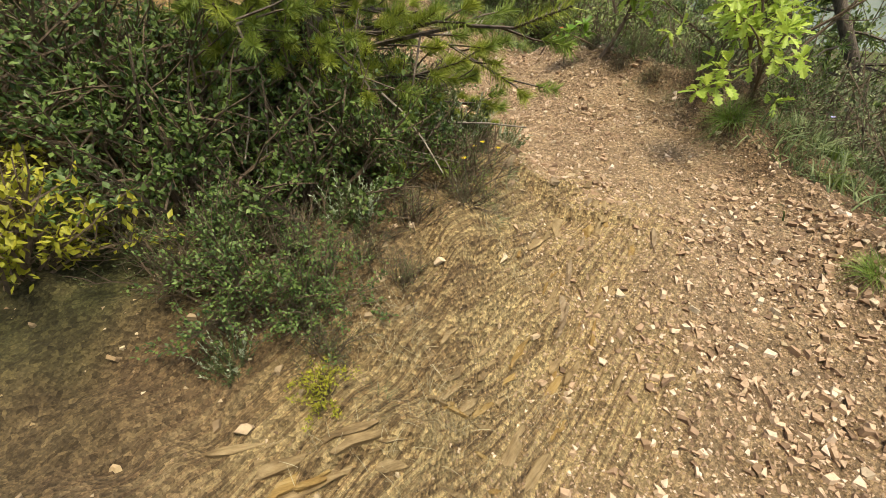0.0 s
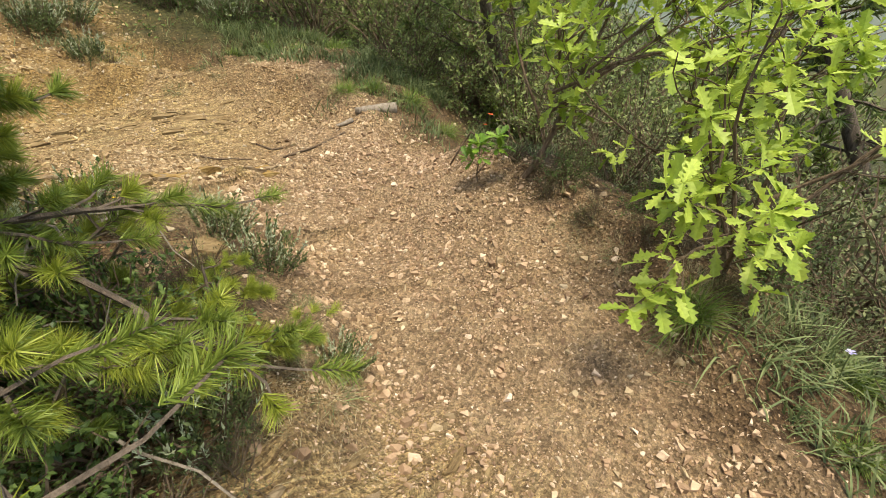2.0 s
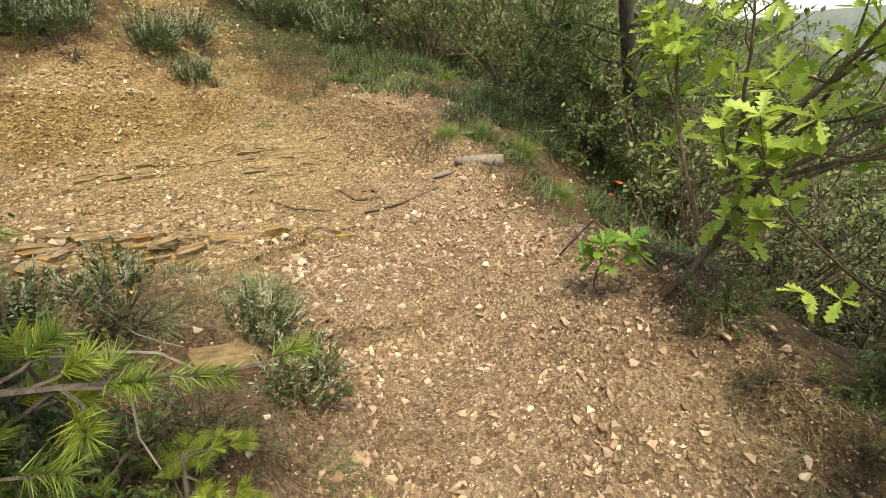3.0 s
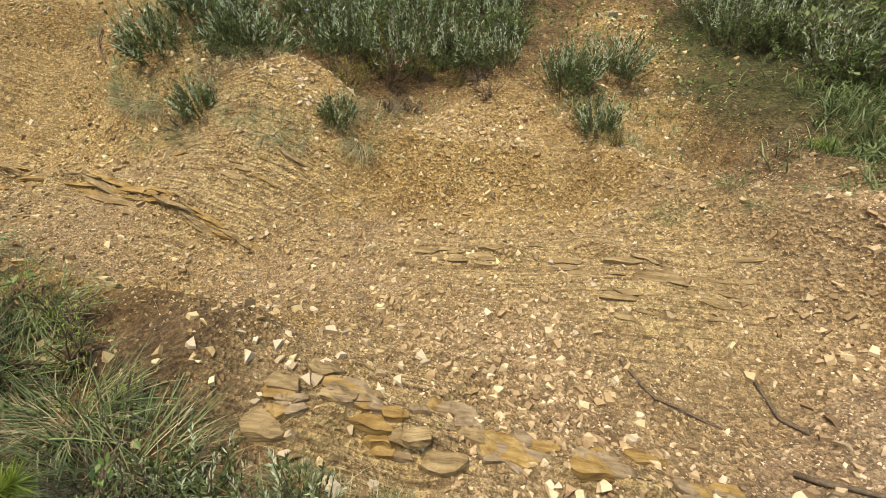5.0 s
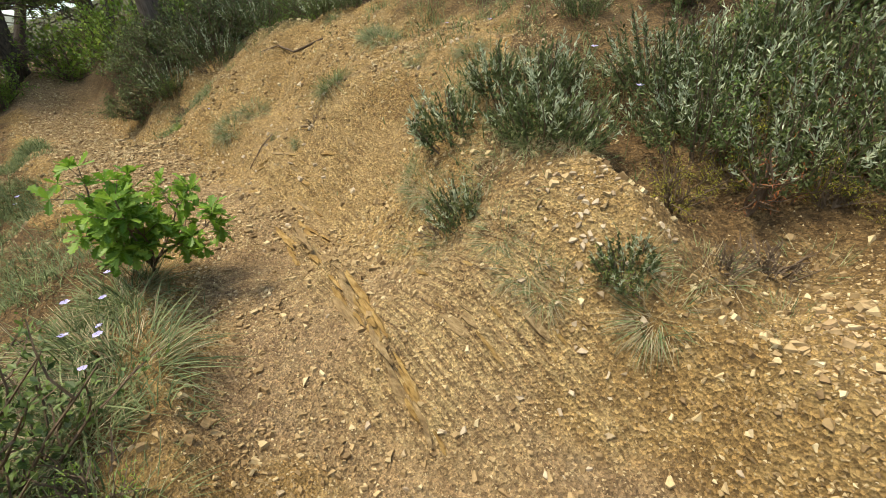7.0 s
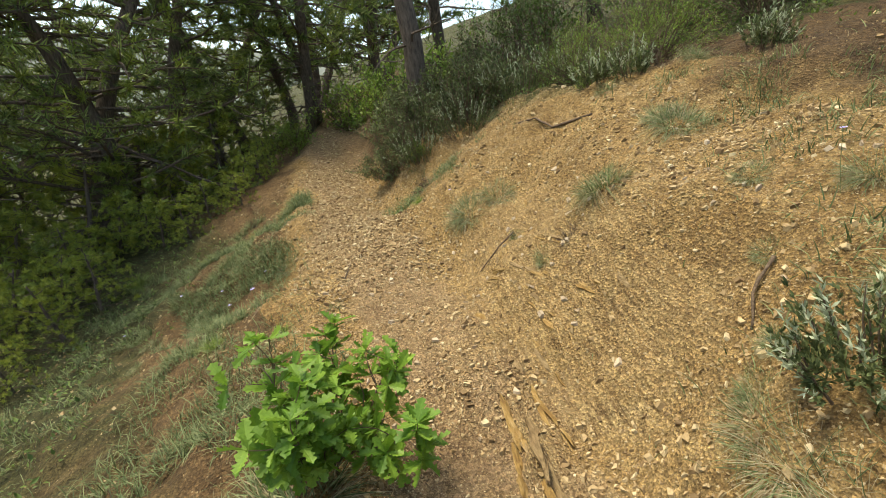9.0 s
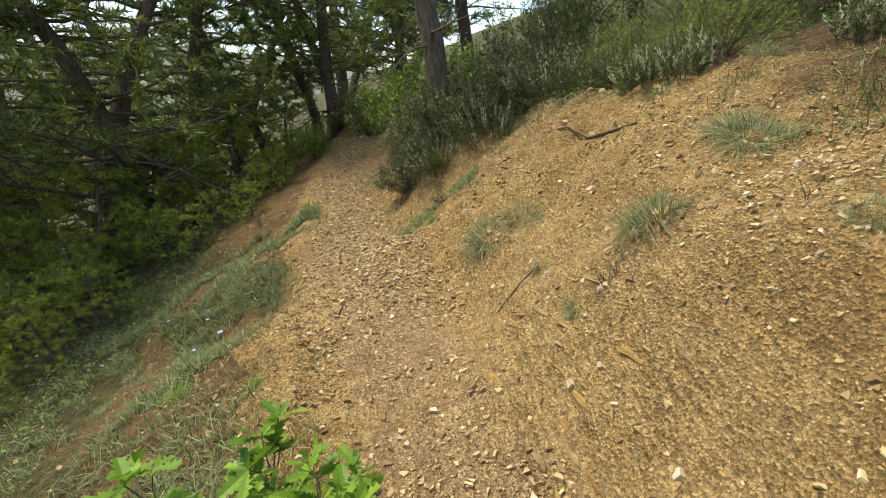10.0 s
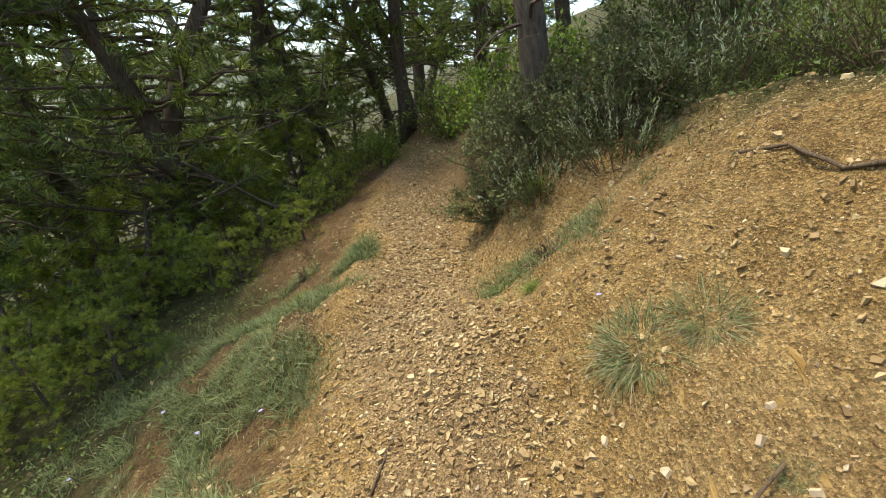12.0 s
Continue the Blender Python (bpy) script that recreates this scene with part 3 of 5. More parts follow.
# ---- growing things ----
UP = np.array([0.0, 0.0, 1.0])


def thing(name, label, category, at=(0, 0, 0), group="", turn=0.0, scale=1.0):
    ob = new(name)
    ob.empty_display_size = 0.1
    ob.matrix_world = Matrix.Translation(at) @ Matrix.Rotation(turn, 4, "Z") @ Matrix.Scale(scale, 4)
    return tagged(ob, label, category, group)


def stand(x, y, turn=0.0, scale=1.0, sink=0.01, lean=0.5):
    """A pose on the slope, leaning a little with it."""
    n = ground_normal(np.array([x]), np.array([y]))[0] * lean + UP * (1 - lean)
    q = Vector((0, 0, 1)).rotation_difference(Vector(n)).to_matrix().to_4x4()
    return Matrix.Translation((x, y, gz(x, y) - sink)) @ q @ Matrix.Rotation(turn, 4, "Z") @ Matrix.Scale(scale, 4)


def blades(acc, rng, k, height, reach, flop=0.5):
    th, r = rng.uniform(0, 2 * math.pi, k), reach * np.sqrt(rng.uniform(0, 1, k))
    base = np.stack([r * np.cos(th), r * np.sin(th), np.zeros(k) - 0.01], -1)
    out = np.stack([np.cos(th), np.sin(th), np.zeros(k)], -1)
    way = unit(UP * 0.9 + out * rng.uniform(0.1, 1.0, (k, 1)) * flop * 1.5 + rng.normal(size=(k, 3)) * 0.2)
    size = height * rng.uniform(0.55, 1.1, k)
    pick = rng.integers(0, 4, k)
    for i in range(4):
        m = pick == i
        spray(acc, BLADES[i], base[m], way[m], size[m], rng, up=-UP, wide=0.65)


def grass_tuft(seed, label, height, reach, k, dry=0.3, mat=None, flop=0.6):
    rng = np.random.default_rng(seed)
    t = thing("grass_tuft", label, "grass tuft", group="grass tufts along the trail")
    a, b = Acc(), Acc()
    blades(a, rng, int(k * (1 - dry)), height, reach, flop)
    blades(b, rng, int(k * dry), height * 0.85, reach * 1.1, flop * 1.4)
    part("grass", a, mat or GRASS, t)
    part("dry_grass", b, STRAW, t, "straw-coloured dry blades")
    return t


def put_all(first, places, rng, lean=0.5, sink=0.01):
    """The first thing goes to the first place, copies of it to the others."""
    for i, (x, y, s) in enumerate(places):
        m = stand(x, y, rng.uniform(0, 6.28), s, sink, lean)
        if i == 0:
            first.matrix_world = m
        else:
            copy_thing(first, m)


def sage_shrub(seed, label, width, height, shoots, group="sage shrubs on the bank", pale=0.42):
    """A low grey-green shrub of upright shoots set with narrow leaves."""
    rng = np.random.default_rng(seed)
    t = thing("sage_shrub", label, "shrub", group=group)
    stems, pl, dk = Acc(), Acc(), Acc()
    for i in range(shoots):
        th, r = rng.uniform(0, 6.28), width * 0.5 * math.sqrt(rng.uniform(0, 1))
        foot = np.array([r * 0.6 * math.cos(th), r * 0.6 * math.sin(th), -0.03])
        h = height * rng.uniform(0.5, 1.2) * (1 - 0.35 * (2 * r / width) ** 2)
        tip = np.array([r * 1.25 * math.cos(th), r * 1.25 * math.sin(th), h])
        if i % 3 == 0:
            tube(stems, [foot, foot * 0.4 + tip * 0.6 + rng.normal(size=3) * 0.01, tip], [0.004, 0.003, 0.0015], 4)
        d = unit(tip - foot)
        k = 34
        u = rng.uniform(0.25, 1.0, k)[:, None]
        pos = foot + (tip - foot) * u
        way = unit(rng.normal(size=(k, 3)) * 0.6 + d * (0.3 + 1.2 * u))
        young = (u[:, 0] > 0.62) & (rng.uniform() < pale)
        spray(pl, NARROW_SHAPE, pos[young], way[young], rng.uniform(0.02, 0.04, young.sum()), rng, wide=1.35)
        spray(dk, NARROW_SHAPE, pos[~young], way[~young], rng.uniform(0.02, 0.036, (~young).sum()), rng, wide=1.9)
    part("twigwork", stems, TWIG, t)
    part("new_growth", pl, SAGE, t, "felted silver-green shoots")
    part("foliage", dk, SAGE_DARK, t)
    return t


def leafy_shrub(seed, name, label, width, height, mat, stems=26, leaves=55, leaf=0.035, group="", shape=None, wood=None, hollow=0.3):
    """A twiggy shrub with leaves along its outer twigs."""
    rng = np.random.default_rng(seed)
    t = thing(name, label, "shrub", group=group)
    w, lv = Acc(), Acc()
    for _ in range(stems):
        th = rng.uniform(0, 6.28)
        out = rng.uniform(0.15, 1.0)
        way = np.array([math.cos(th) * out * width / height, math.sin(th) * out * width / height, 1.3 - 0.75 * out])
        length = math.hypot(width * 0.5 * out, height * (1 - 0.35 * out)) * rng.uniform(0.75, 1.1)
        b = bough(rng, (rng.normal() * 0.05 * width, rng.normal() * 0.05 * width, -0.04), way, length, 0.16, 0.03, 6)
        tube(w, b, np.linspace(0.008, 0.002, len(b)), 3)
        for _ in range(3):
            i = rng.integers(2, 6)
            c = bough(rng, b[i], unit(b[i] - b[i - 1]) + rng.normal(size=3) * 0.7, length * 0.35, 0.25, 0.05, 3)
            tube(w, c, np.linspace(0.004, 0.0015, len(c)), 3)
            u = rng.uniform(0, len(c) - 1.001, leaves // 3)
            i0 = u.astype(int)
            pos = c[i0] + (c[i0 + 1] - c[i0]) * (u - i0)[:, None] + rng.normal(size=(len(u), 3)) * leaf * 0.6
            way2 = unit(rng.normal(size=(len(u), 3)) + unit(c[-1] - c[0]) * 0.6 + UP * 0.2)
            spray(lv, shape or LEAF_SHAPE, pos, way2, leaf * rng.uniform(0.6, 1.25, len(u)), rng, up=UP)
    part("twigwork", w, wood or TWIG, t)
    part("foliage", lv, mat, t)
    return t


def brush(acc, rng, a, b, k, length, wide=1.0, open_=0.9):
    """A bottle-brush of needles round the twig from a to b."""
    d = unit(b - a)
    u = rng.uniform(0, 1, (k, 1)) ** 0.8
    way = unit(unit(np.cross(rng.normal(size=(k, 3)), d)) * open_ + d * rng.uniform(0.35, 1.1, (k, 1)))
    spray(acc, NEEDLE_SHAPE, a + (b - a) * u, way, length * rng.uniform(0.7, 1.1, k), rng, wide=wide)


def pine_limb(rng, wood, old, young, b, r, needles, length, wide, twigs, fresh):
    """One limb with side twigs that end in needle brushes."""
    tube(wood, b, np.linspace(r, r * 0.3, len(b)), 5)
    total = np.linalg.norm(b[-1] - b[0])
    for _ in range(twigs):
        i = rng.integers(2, len(b))
        d = unit(b[i] - b[i - 1])
        c = bough(rng, b[i - 1] + (b[i] - b[i - 1]) * rng.uniform(), d + rng.normal(size=3) * np.array([0.7, 0.7, 0.35]), total * rng.uniform(0.12, 0.3), 0.2, 0.1, 2)
        tube(wood, c, np.linspace(r * 0.4, r * 0.18, len(c)), 3)
        brush(young if rng.uniform() < fresh else old, rng, c[0] * 0.4 + c[-1] * 0.6 if length < 0.09 else c[0], c[-1], needles, length, wide)
    brush(young if rng.uniform() < fresh else old, rng, b[-2], b[-1], needles, length, wide)


def pine_tree(seed, label, height, radius, limbs, low, needles, length, wide, twigs, reach, fresh=0.2, mats=None, dead=6, lean=0.05, group="", droop=-0.02, side=None, crook=0.05):
    rng = np.random.default_rng(seed)
    t = thing("pine_tree", label, "tree", group=group)
    tr, wood, old, young, bare = Acc(), Acc(), Acc(), Acc(), Acc()
    spine = bough(rng, (0, 0, -0.15), (rng.normal() * lean, rng.normal() * lean, 1), height, crook, 0.03, 10)
    tube(tr, spine, radius * np.linspace(1.15, 0.25, len(spine)), 10)
    for i in range(limbs):
        f = low + (0.98 - low) * (i + rng.uniform()) / limbs
        u = f * (len(spine) - 1)
        j = min(int(u), len(spine) - 2)
        p = spine[j] + (spine[j + 1] - spine[j]) * (u - j)
        th = i * 2.4 + rng.normal() * 0.4
        le = reach * (1.05 - 0.75 * (f - low) / (1 - low)) * rng.uniform(0.6, 1.1)
        if side is not None:
            le *= 0.35 + 0.65 * max(0.0, math.cos(th - side)) ** 0.7
        b = bough(rng, p, (math.cos(th), math.sin(th), rng.uniform(-0.1, 0.35)), le, 0.14, droop + 0.03, 6)
        pine_limb(rng, wood, old, young, b, radius * 0.22, needles, length, wide, twigs, fresh)
    for i in range(dead):
        f = rng.uniform(0.08, max(low, 0.15) + 0.2)
        p = spine[int(f * (len(spine) - 1))]
        th = rng.uniform(0, 6.28)
        b = bough(rng, p, (math.cos(th), math.sin(th), rng.uniform(-0.35, 0.25)), reach * rng.uniform(0.4, 0.8), 0.2, -0.03, 6)
        tube(bare, b, np.linspace(radius * 0.16, 0.003, len(b)), 4)
        for _ in range(3):
            k = rng.integers(2, 6)
            c = bough(rng, b[k], rng.normal(size=3), reach * 0.25, 0.3, 0, 4)
            tube(bare, c, np.linspace(radius * 0.07, 0.002, len(c)), 4)
    o, y = mats or (NEEDLE, NEEDLE_YOUNG)
    part("trunk", tr, BARK, t, smooth=True)
    part("limbwork", wood, BARK, t)
    part("deadwood", bare, DEADWOOD if mats is None else BARK, t, "bare dead branches")
    part("needle_cover", old, o, t)
    part("new_growth", young, y, t)
    return t


# Lobed oak leaf: half outline, mirrored.
LOBES = [(0.02, 0.0), (0.05, 0.16), (0.15, 0.26), (0.08, 0.33), (0.24, 0.46), (0.11, 0.53), (0.27, 0.68), (0.12, 0.74), (0.19, 0.88), (0.06, 0.94)]


def oak_leaf_mesh(seed, mat):
    rng = np.random.default_rng(seed)
    v, f = [], []
    curl, fold = rng.uniform(-0.3, 0.15), rng.uniform(0.15, 0.5)
    for x, y in LOBES:
        x = x * rng.uniform(0.85, 1.2)
        v += [(-x, y, fold * x + curl * y * y), (0, y, curl * y * y), (x, y, fold * x + curl * y * y)]
    v.append((0, 1.0, curl))
    for i in range(len(LOBES) - 1):
        a = i * 3
        for k in (0, 1):
            f += [(a + k, a + k + 1, a + k + 4), (a + k, a + k + 4, a + k + 3)]
    a = (len(LOBES) - 1) * 3
    f += [(a, a + 1, a + 3), (a + 1, a + 2, a + 3)]
    acc = Acc()
    acc.add(v, f)
    return acc.mesh("leaf", mat)


def oak(name, label, at, limbs, mat, seed, leaf, rosettes, per):
    """A sapling: crooked stems, rosettes of lobed leaves at the twig ends. limbs: foot, way, length, radius."""
    rng = np.random.default_rng(seed)
    t = thing(name, label, "oak sapling", at)
    meshes = [oak_leaf_mesh(seed + i, mat) for i in range(6)]
    wood = Acc()
    ends = []
    for foot, way, le, r in limbs:
        b = bough(rng, foot, way, le, 0.12, 0.02, 7)
        tube(wood, b, np.linspace(r, r * 0.35, len(b)), 6)
        for _ in range(rosettes):
            i = rng.integers(2, len(b))
            c = bough(rng, b[i], unit(b[i] - b[i - 1]) + rng.normal(size=3) * np.array([0.8, 0.8, 0.45]), le * rng.uniform(0.15, 0.42), 0.2, 0.03, 4)
            tube(wood, c, np.linspace(r * 0.35, 0.0018, len(c)), 4)
            ends.append((c[-1], unit(c[-1] - c[-2])))
            if rng.uniform() < 0.5:
                ends.append((c[2], unit(c[2] - c[1])))
        ends.append((b[-1], unit(b[-1] - b[-2])))
    part("twigwork", wood, TWIG, t)
    for p, d in ends:
        k = per + rng.integers(-2, 2)
        for i in range(k):
            th = 6.28 * i / k + rng.normal() * 0.3
            side = unit(np.cross(d, [0.3, 0.5, 0.8]))
            up2 = np.cross(side, d)
            way = unit((side * math.cos(th) + up2 * math.sin(th)) * 1.0 + d * rng.uniform(0.1, 0.9) + np.array([0, 0, -0.15]))
            s = unit(np.cross(way, UP + rng.normal(size=3) * 0.3))
            n = np.cross(s, way)
            size = leaf * rng.uniform(0.6, 1.2)
            m = Matrix(((s[0], way[0], n[0], p[0]), (s[1], way[1], n[1], p[1]), (s[2], way[2], n[2], p[2]), (0, 0, 0, 1)))
            lf = new("leaf", meshes[rng.integers(0, 6)])
            lf.parent = t
            lf.matrix_local = m @ Matrix.Scale(size, 4)
    return t


def flowers(name, label, places, mat, petals, size, stem):
    """Small flowers on thin stalks, each a thing of its own."""
    rng = np.random.default_rng(5)
    head, stalk = Acc(), Acc()
    th = np.linspace(0, 6.28, petals, endpoint=False)
    spray(head, PETAL_SHAPE, np.tile([0, 0, stem], (petals, 1)), np.stack([np.cos(th), np.sin(th), np.full(petals, 0.25)], -1), np.full(petals, size), rng, up=UP)
    tube(stalk, [(0, 0, -0.02), (0.006, 0.004, stem * 0.5), (0, 0, stem)], 0.0012, 4)
    t = thing(name, label, "flower", group=label)
    part("petals", head, mat, t)
    part("stalk", stalk, GRASS, t)
    put_all(t, places, rng, 0.3, 0.0)


def grass_field(name, label, spots, k, height, mat, seed, wide=1.9):
    """Loose grass that nobody could count. spots: x, y, reach, share."""
    rng = np.random.default_rng(seed)
    acc = Acc()
    total = sum(s[3] for s in spots)
    for x0, y0, reach, share in spots:
        n = int(k * share / total)
        x, y = x0 + rng.normal(size=n) * reach * 0.6, y0 + rng.normal(size=n) * reach * 0.6
        d, zs, wd = trail_near(x, y)
        ok = d > wd * 0.95
        x, y = x[ok], y[ok]
        clump = lattice(0.2, 0.2, x, y, seed) + 0.5 * lattice(0.5, 0.5, x, y, seed + 9) > 0.08
        x, y = x[clump], y[clump]
        n = len(x)
        base = np.stack([x, y, ground_z(x, y) - 0.01], -1)
        way = unit(UP + ground_normal(x, y) * 0.4 + rng.normal(size=(n, 3)) * 0.42)
        size = height * rng.uniform(0.4, 1.15, n)
        pick = rng.integers(0, 4, n)
        for i in range(4):
            m = pick == i
            spray(acc, BLADES[i], base[m], way[m], size[m], rng, up=-UP, wide=wide)
    return tagged(new(name, acc.mesh(name, mat)), label, "grass", kind="stuff")


# ---- rock outcrops ----
SPLIT_F = [(4 * i + j, 4 * i + (j + 1) % 4, 4 * i + 4 + (j + 1) % 4) for i in range(4) for j in range(4)] + [(4 * i + j, 4 * i + 4 + (j + 1) % 4, 4 * i + 4 + j) for i in range(4) for j in range(4)] + [(0, 2, 1), (0, 3, 2), (16, 17, 18), (16, 18, 19)]


def slab(rng, lx, ly, lz):
    """A jagged splinter of schist lying along x: four broken edges, ends worn to a wedge."""
    v = []
    bow = rng.uniform(-0.25, 0.25)
    for i, u in enumerate((-0.5, -0.3, 0.0, 0.27, 0.5)):
        thin = (0.35, 0.9, 1.0, 0.85, 0.25)[i] * rng.uniform(0.75, 1.2)
        off = bow * (1 - 4 * u * u) + rng.normal() * 0.1
        for y, z in ((-0.5, -0.5), (0.5, -0.5), (0.5, 0.5), (-0.5, 0.5)):
            v.append((lx * (u + rng.normal() * 0.035), ly * (y * thin + off + rng.normal() * 0.06), lz * (z * (0.5 + 0.5 * thin) + rng.normal() * 0.09)))
    return np.array(v), np.array(SPLIT_F)


def outcrop(name, label, a, b, width, plates, mats, seed, rise=0.03, thick=0.035):
    """Tilted schist layers that break the ground along the line from a to b."""
    ridge = name in ("rock_ridge", "rock_ledge", "rock_splinter", "flat_rock")
    rng = np.random.default_rng(seed)
    mid = ((a[0] + b[0]) / 2, (a[1] + b[1]) / 2)
    turn = math.atan2(b[1] - a[1], b[0] - a[0])
    total = math.hypot(b[0] - a[0], b[1] - a[1])
    z0 = gz(*mid)
    t = thing(name, label, "rock", (mid[0], mid[1], z0), "schist outcrops in the trail", turn)
    c, s = math.cos(turn), math.sin(turn)
    for i in range(int(plates * 1.4)):
        u = (rng.uniform(-0.5, 0.5)) * total
        w = rng.normal() * width * 0.4
        wx, wy = mid[0] + c * u - s * w, mid[1] + s * u + c * w
        le, lw, lt = rng.uniform(0.05, 0.17), rng.uniform(0.1, 0.3), rng.uniform(0.4, 0.9)
        if name == "rock_ledge":
            le, lw, lt = rng.uniform(0.06, 0.15), rng.uniform(0.3, 0.6), rng.uniform(0.7, 1.1)
        elif ridge:
            le, lw, lt = rng.uniform(0.1, 0.3), rng.uniform(0.08, 0.16), rng.uniform(0.4, 0.8)
        if name == "flat_rock":
            le, lw, lt = rng.uniform(0.2, 0.28), rng.uniform(0.6, 0.8), rng.uniform(0.7, 0.9)
        v, f = slab(rng, le, le * lw, thick * lt)
        e = rng.uniform(-0.12, 0.12)
        ce, se = math.cos(e), math.sin(e)
        tl = rng.uniform(0.0, 0.25) if name in ("rock_ledge", "flat_rock") else rng.uniform(0.2, 0.9)
        y2, z2 = v[:, 1] * math.cos(tl) - v[:, 2] * math.sin(tl), v[:, 1] * math.sin(tl) + v[:, 2] * math.cos(tl)
        acc = Acc()
        dz = gz(wx + c * 0.1, wy + s * 0.1) - gz(wx - c * 0.1, wy - s * 0.1)
        acc.add(np.stack([u + ce * v[:, 0] - se * y2, w + se * v[:, 0] + ce * y2, z2 + gz(wx, wy) - z0 + rise * (rng.uniform(-0.3, 0.5) if ridge else rng.uniform(-0.9, 0.1)) + v[:, 0] * dz / 0.2], -1), f)
        part("plate", acc, mats[rng.integers(0, len(mats))], t)
    return t


outcrop("rock_outcrop", "weathered grey-brown schist beds across the trail floor", (0.35, 1.55), (0.75, 2.45), 0.42, 48, [SCHIST, SCHIST, GREY_ROCK, OCHRE_ROCK], 31, 0.035)
outcrop("rock_outcrop", "worn tan schist hump beside the trail", (0.02, 1.0), (0.55, 1.75), 0.45, 44, [SCHIST, OCHRE_ROCK, SCHIST], 32, 0.03)
outcrop("rock_outcrop", "thin schist beds at the foot of the bank", (-0.55, 0.7), (0.15, 0.95), 0.25, 24, [SCHIST, SCHIST, OCHRE_ROCK], 33, 0.03)
outcrop("rock_ledge", "broken ledge of orange and grey schist blocks", (-1.2, 3.25), (-0.82, 3.78), 0.16, 26, [GREY_ROCK, OCHRE_ROCK, SCHIST], 34, 0.005, 0.04)
outcrop("rock_ledge", "pale ochre slab ledge crossing the hairpin", (-0.85, 3.8), (-0.3, 4.45), 0.12, 16, [OCHRE_ROCK, GREY_ROCK], 35, 0.0, 0.04)
outcrop("rock_ridge", "low splintery ochre schist ridge along the trail", (-3.8, 1.85), (-3.1, 2.68), 0.08, 14, [SCHIST, OCHRE_ROCK], 36, 0.04, 0.04)
outcrop("rock_ridge", "long ochre schist ridge running down the trail", (-3.1, 2.68), (-2.4, 3.36), 0.08, 18, [OCHRE_ROCK, SCHIST, OCHRE_ROCK], 37, 0.035, 0.035)
outcrop("rock_band", "dark schist bedding bared in the hairpin", (-1.95, 4.0), (-1.4, 4.55), 0.16, 22, [SCHIST], 38, 0.015, 0.03)
outcrop("rock_band", "brown streaked schist bedding in the trail floor", (-1.45, 4.5), (-0.9, 5.05), 0.22, 26, [SCHIST], 39, 0.012, 0.03)
outcrop("rock_band", "thin schist beds below the upper bank", (-3.2, 2.95), (-2.6, 3.75), 0.16, 14, [SCHIST, OCHRE_ROCK], 40, 0.015, 0.03)
outcrop("rock_outcrop", "grey schist rib in the middle of the trail", (-5.0, -1.0), (-4.72, -0.65), 0.14, 8, [GREY_ROCK], 41, 0.03)
outcrop("rock_outcrop", "tan schist splinters standing in the trail", (-5.75, -1.55), (-5.35, -0.9), 0.3, 8, [GREY_ROCK, OCHRE_ROCK], 42, 0.04)
outcrop("rock_outcrop", "pale stone steps where the trail climbs", (-7.0, -4.1), (-6.4, -2.9), 0.25, 9, [GREY_ROCK, OCHRE_ROCK], 43, 0.04)
outcrop("rock_outcrop", "crumbling yellow schist face of the cut bank", (-4.75, 1.0), (-4.2, 2.1), 0.5, 30, [OCHRE_ROCK, OCHRE_ROCK, SCHIST], 44, 0.02, 0.03)
outcrop("rock_outcrop", "steep crumbling ochre bank rock", (-5.3, 0.75), (-4.8, 1.2), 0.4, 20, [OCHRE_ROCK, SCHIST], 45, 0.02, 0.03)
outcrop("rock_splinter", "bright orange splinter of rock at the trail edge", (-3.95, 1.9), (-3.75, 2.2), 0.05, 3, [OCHRE_ROCK], 46, 0.04, 0.04)
outcrop("flat_rock", "flat brown rock lying in the bank grass", (-0.5, 3.05), (-0.3, 3.2), 0.14, 2, [SCHIST], 47, 0.05, 0.06)


# ---- loose wood ----
def stick(name, label, pts, r0, r1, mat, sides=6, seed=0):
    rng = np.random.default_rng(seed)
    p = []
    for x, y, up in pts:
        p.append((x, y, gz(x, y) + up))
    p = np.array(p)
    q = [p[0]]
    for a, b in zip(p[:-1], p[1:]):
        for u in (0.34, 0.67, 1.0):
            q.append(a + (b - a) * u + rng.normal(size=3) * r0 * 0.35 * (u < 1))
    q = np.array(q)
    o = p.mean(0)
    acc = Acc()
    k = np.linspace(0, 1, len(q))
    tube(acc, q - o, (r0 + (r1 - r0) * k) * (1 + 0.18 * np.sin(k * 19 + seed)), sides)
    ob = new(name, acc.mesh(name, mat, True))
    ob.location = o
    return tagged(ob, label, "dead wood")


stick("log", "short weathered grey log lying at the trail edge", [(0.0, 5.08, 0.03), (0.3, 5.2, 0.02)], 0.022, 0.042, DEADWOOD, 10, 1)
stick("log_splinter", "split pale end of rotten wood on the gravel", [(-0.13, 4.93, 0.012), (-0.02, 5.02, 0.015)], 0.009, 0.02, DEADWOOD, 6, 9)
stick("fallen_branch", "thin dark fallen stick on the gravel", [(-0.68, 4.75, 0.008), (-0.55, 4.68, 0.008), (-0.47, 4.69, 0.006)], 0.006, 0.009, TWIG, 6, 2)
stick("fallen_branch", "crooked dry branch lying on the gravel", [(-0.42, 4.52, 0.008), (-0.25, 4.62, 0.012), (-0.05, 4.85, 0.008)], 0.009, 0.006, TWIG, 6, 3)
stick("root", "thin surface root crossing the trail", [(-0.98, 4.42, 0.0), (-0.8, 4.4, 0.006), (-0.6, 4.52, 0.0)], 0.006, 0.004, TWIG, 5, 4)
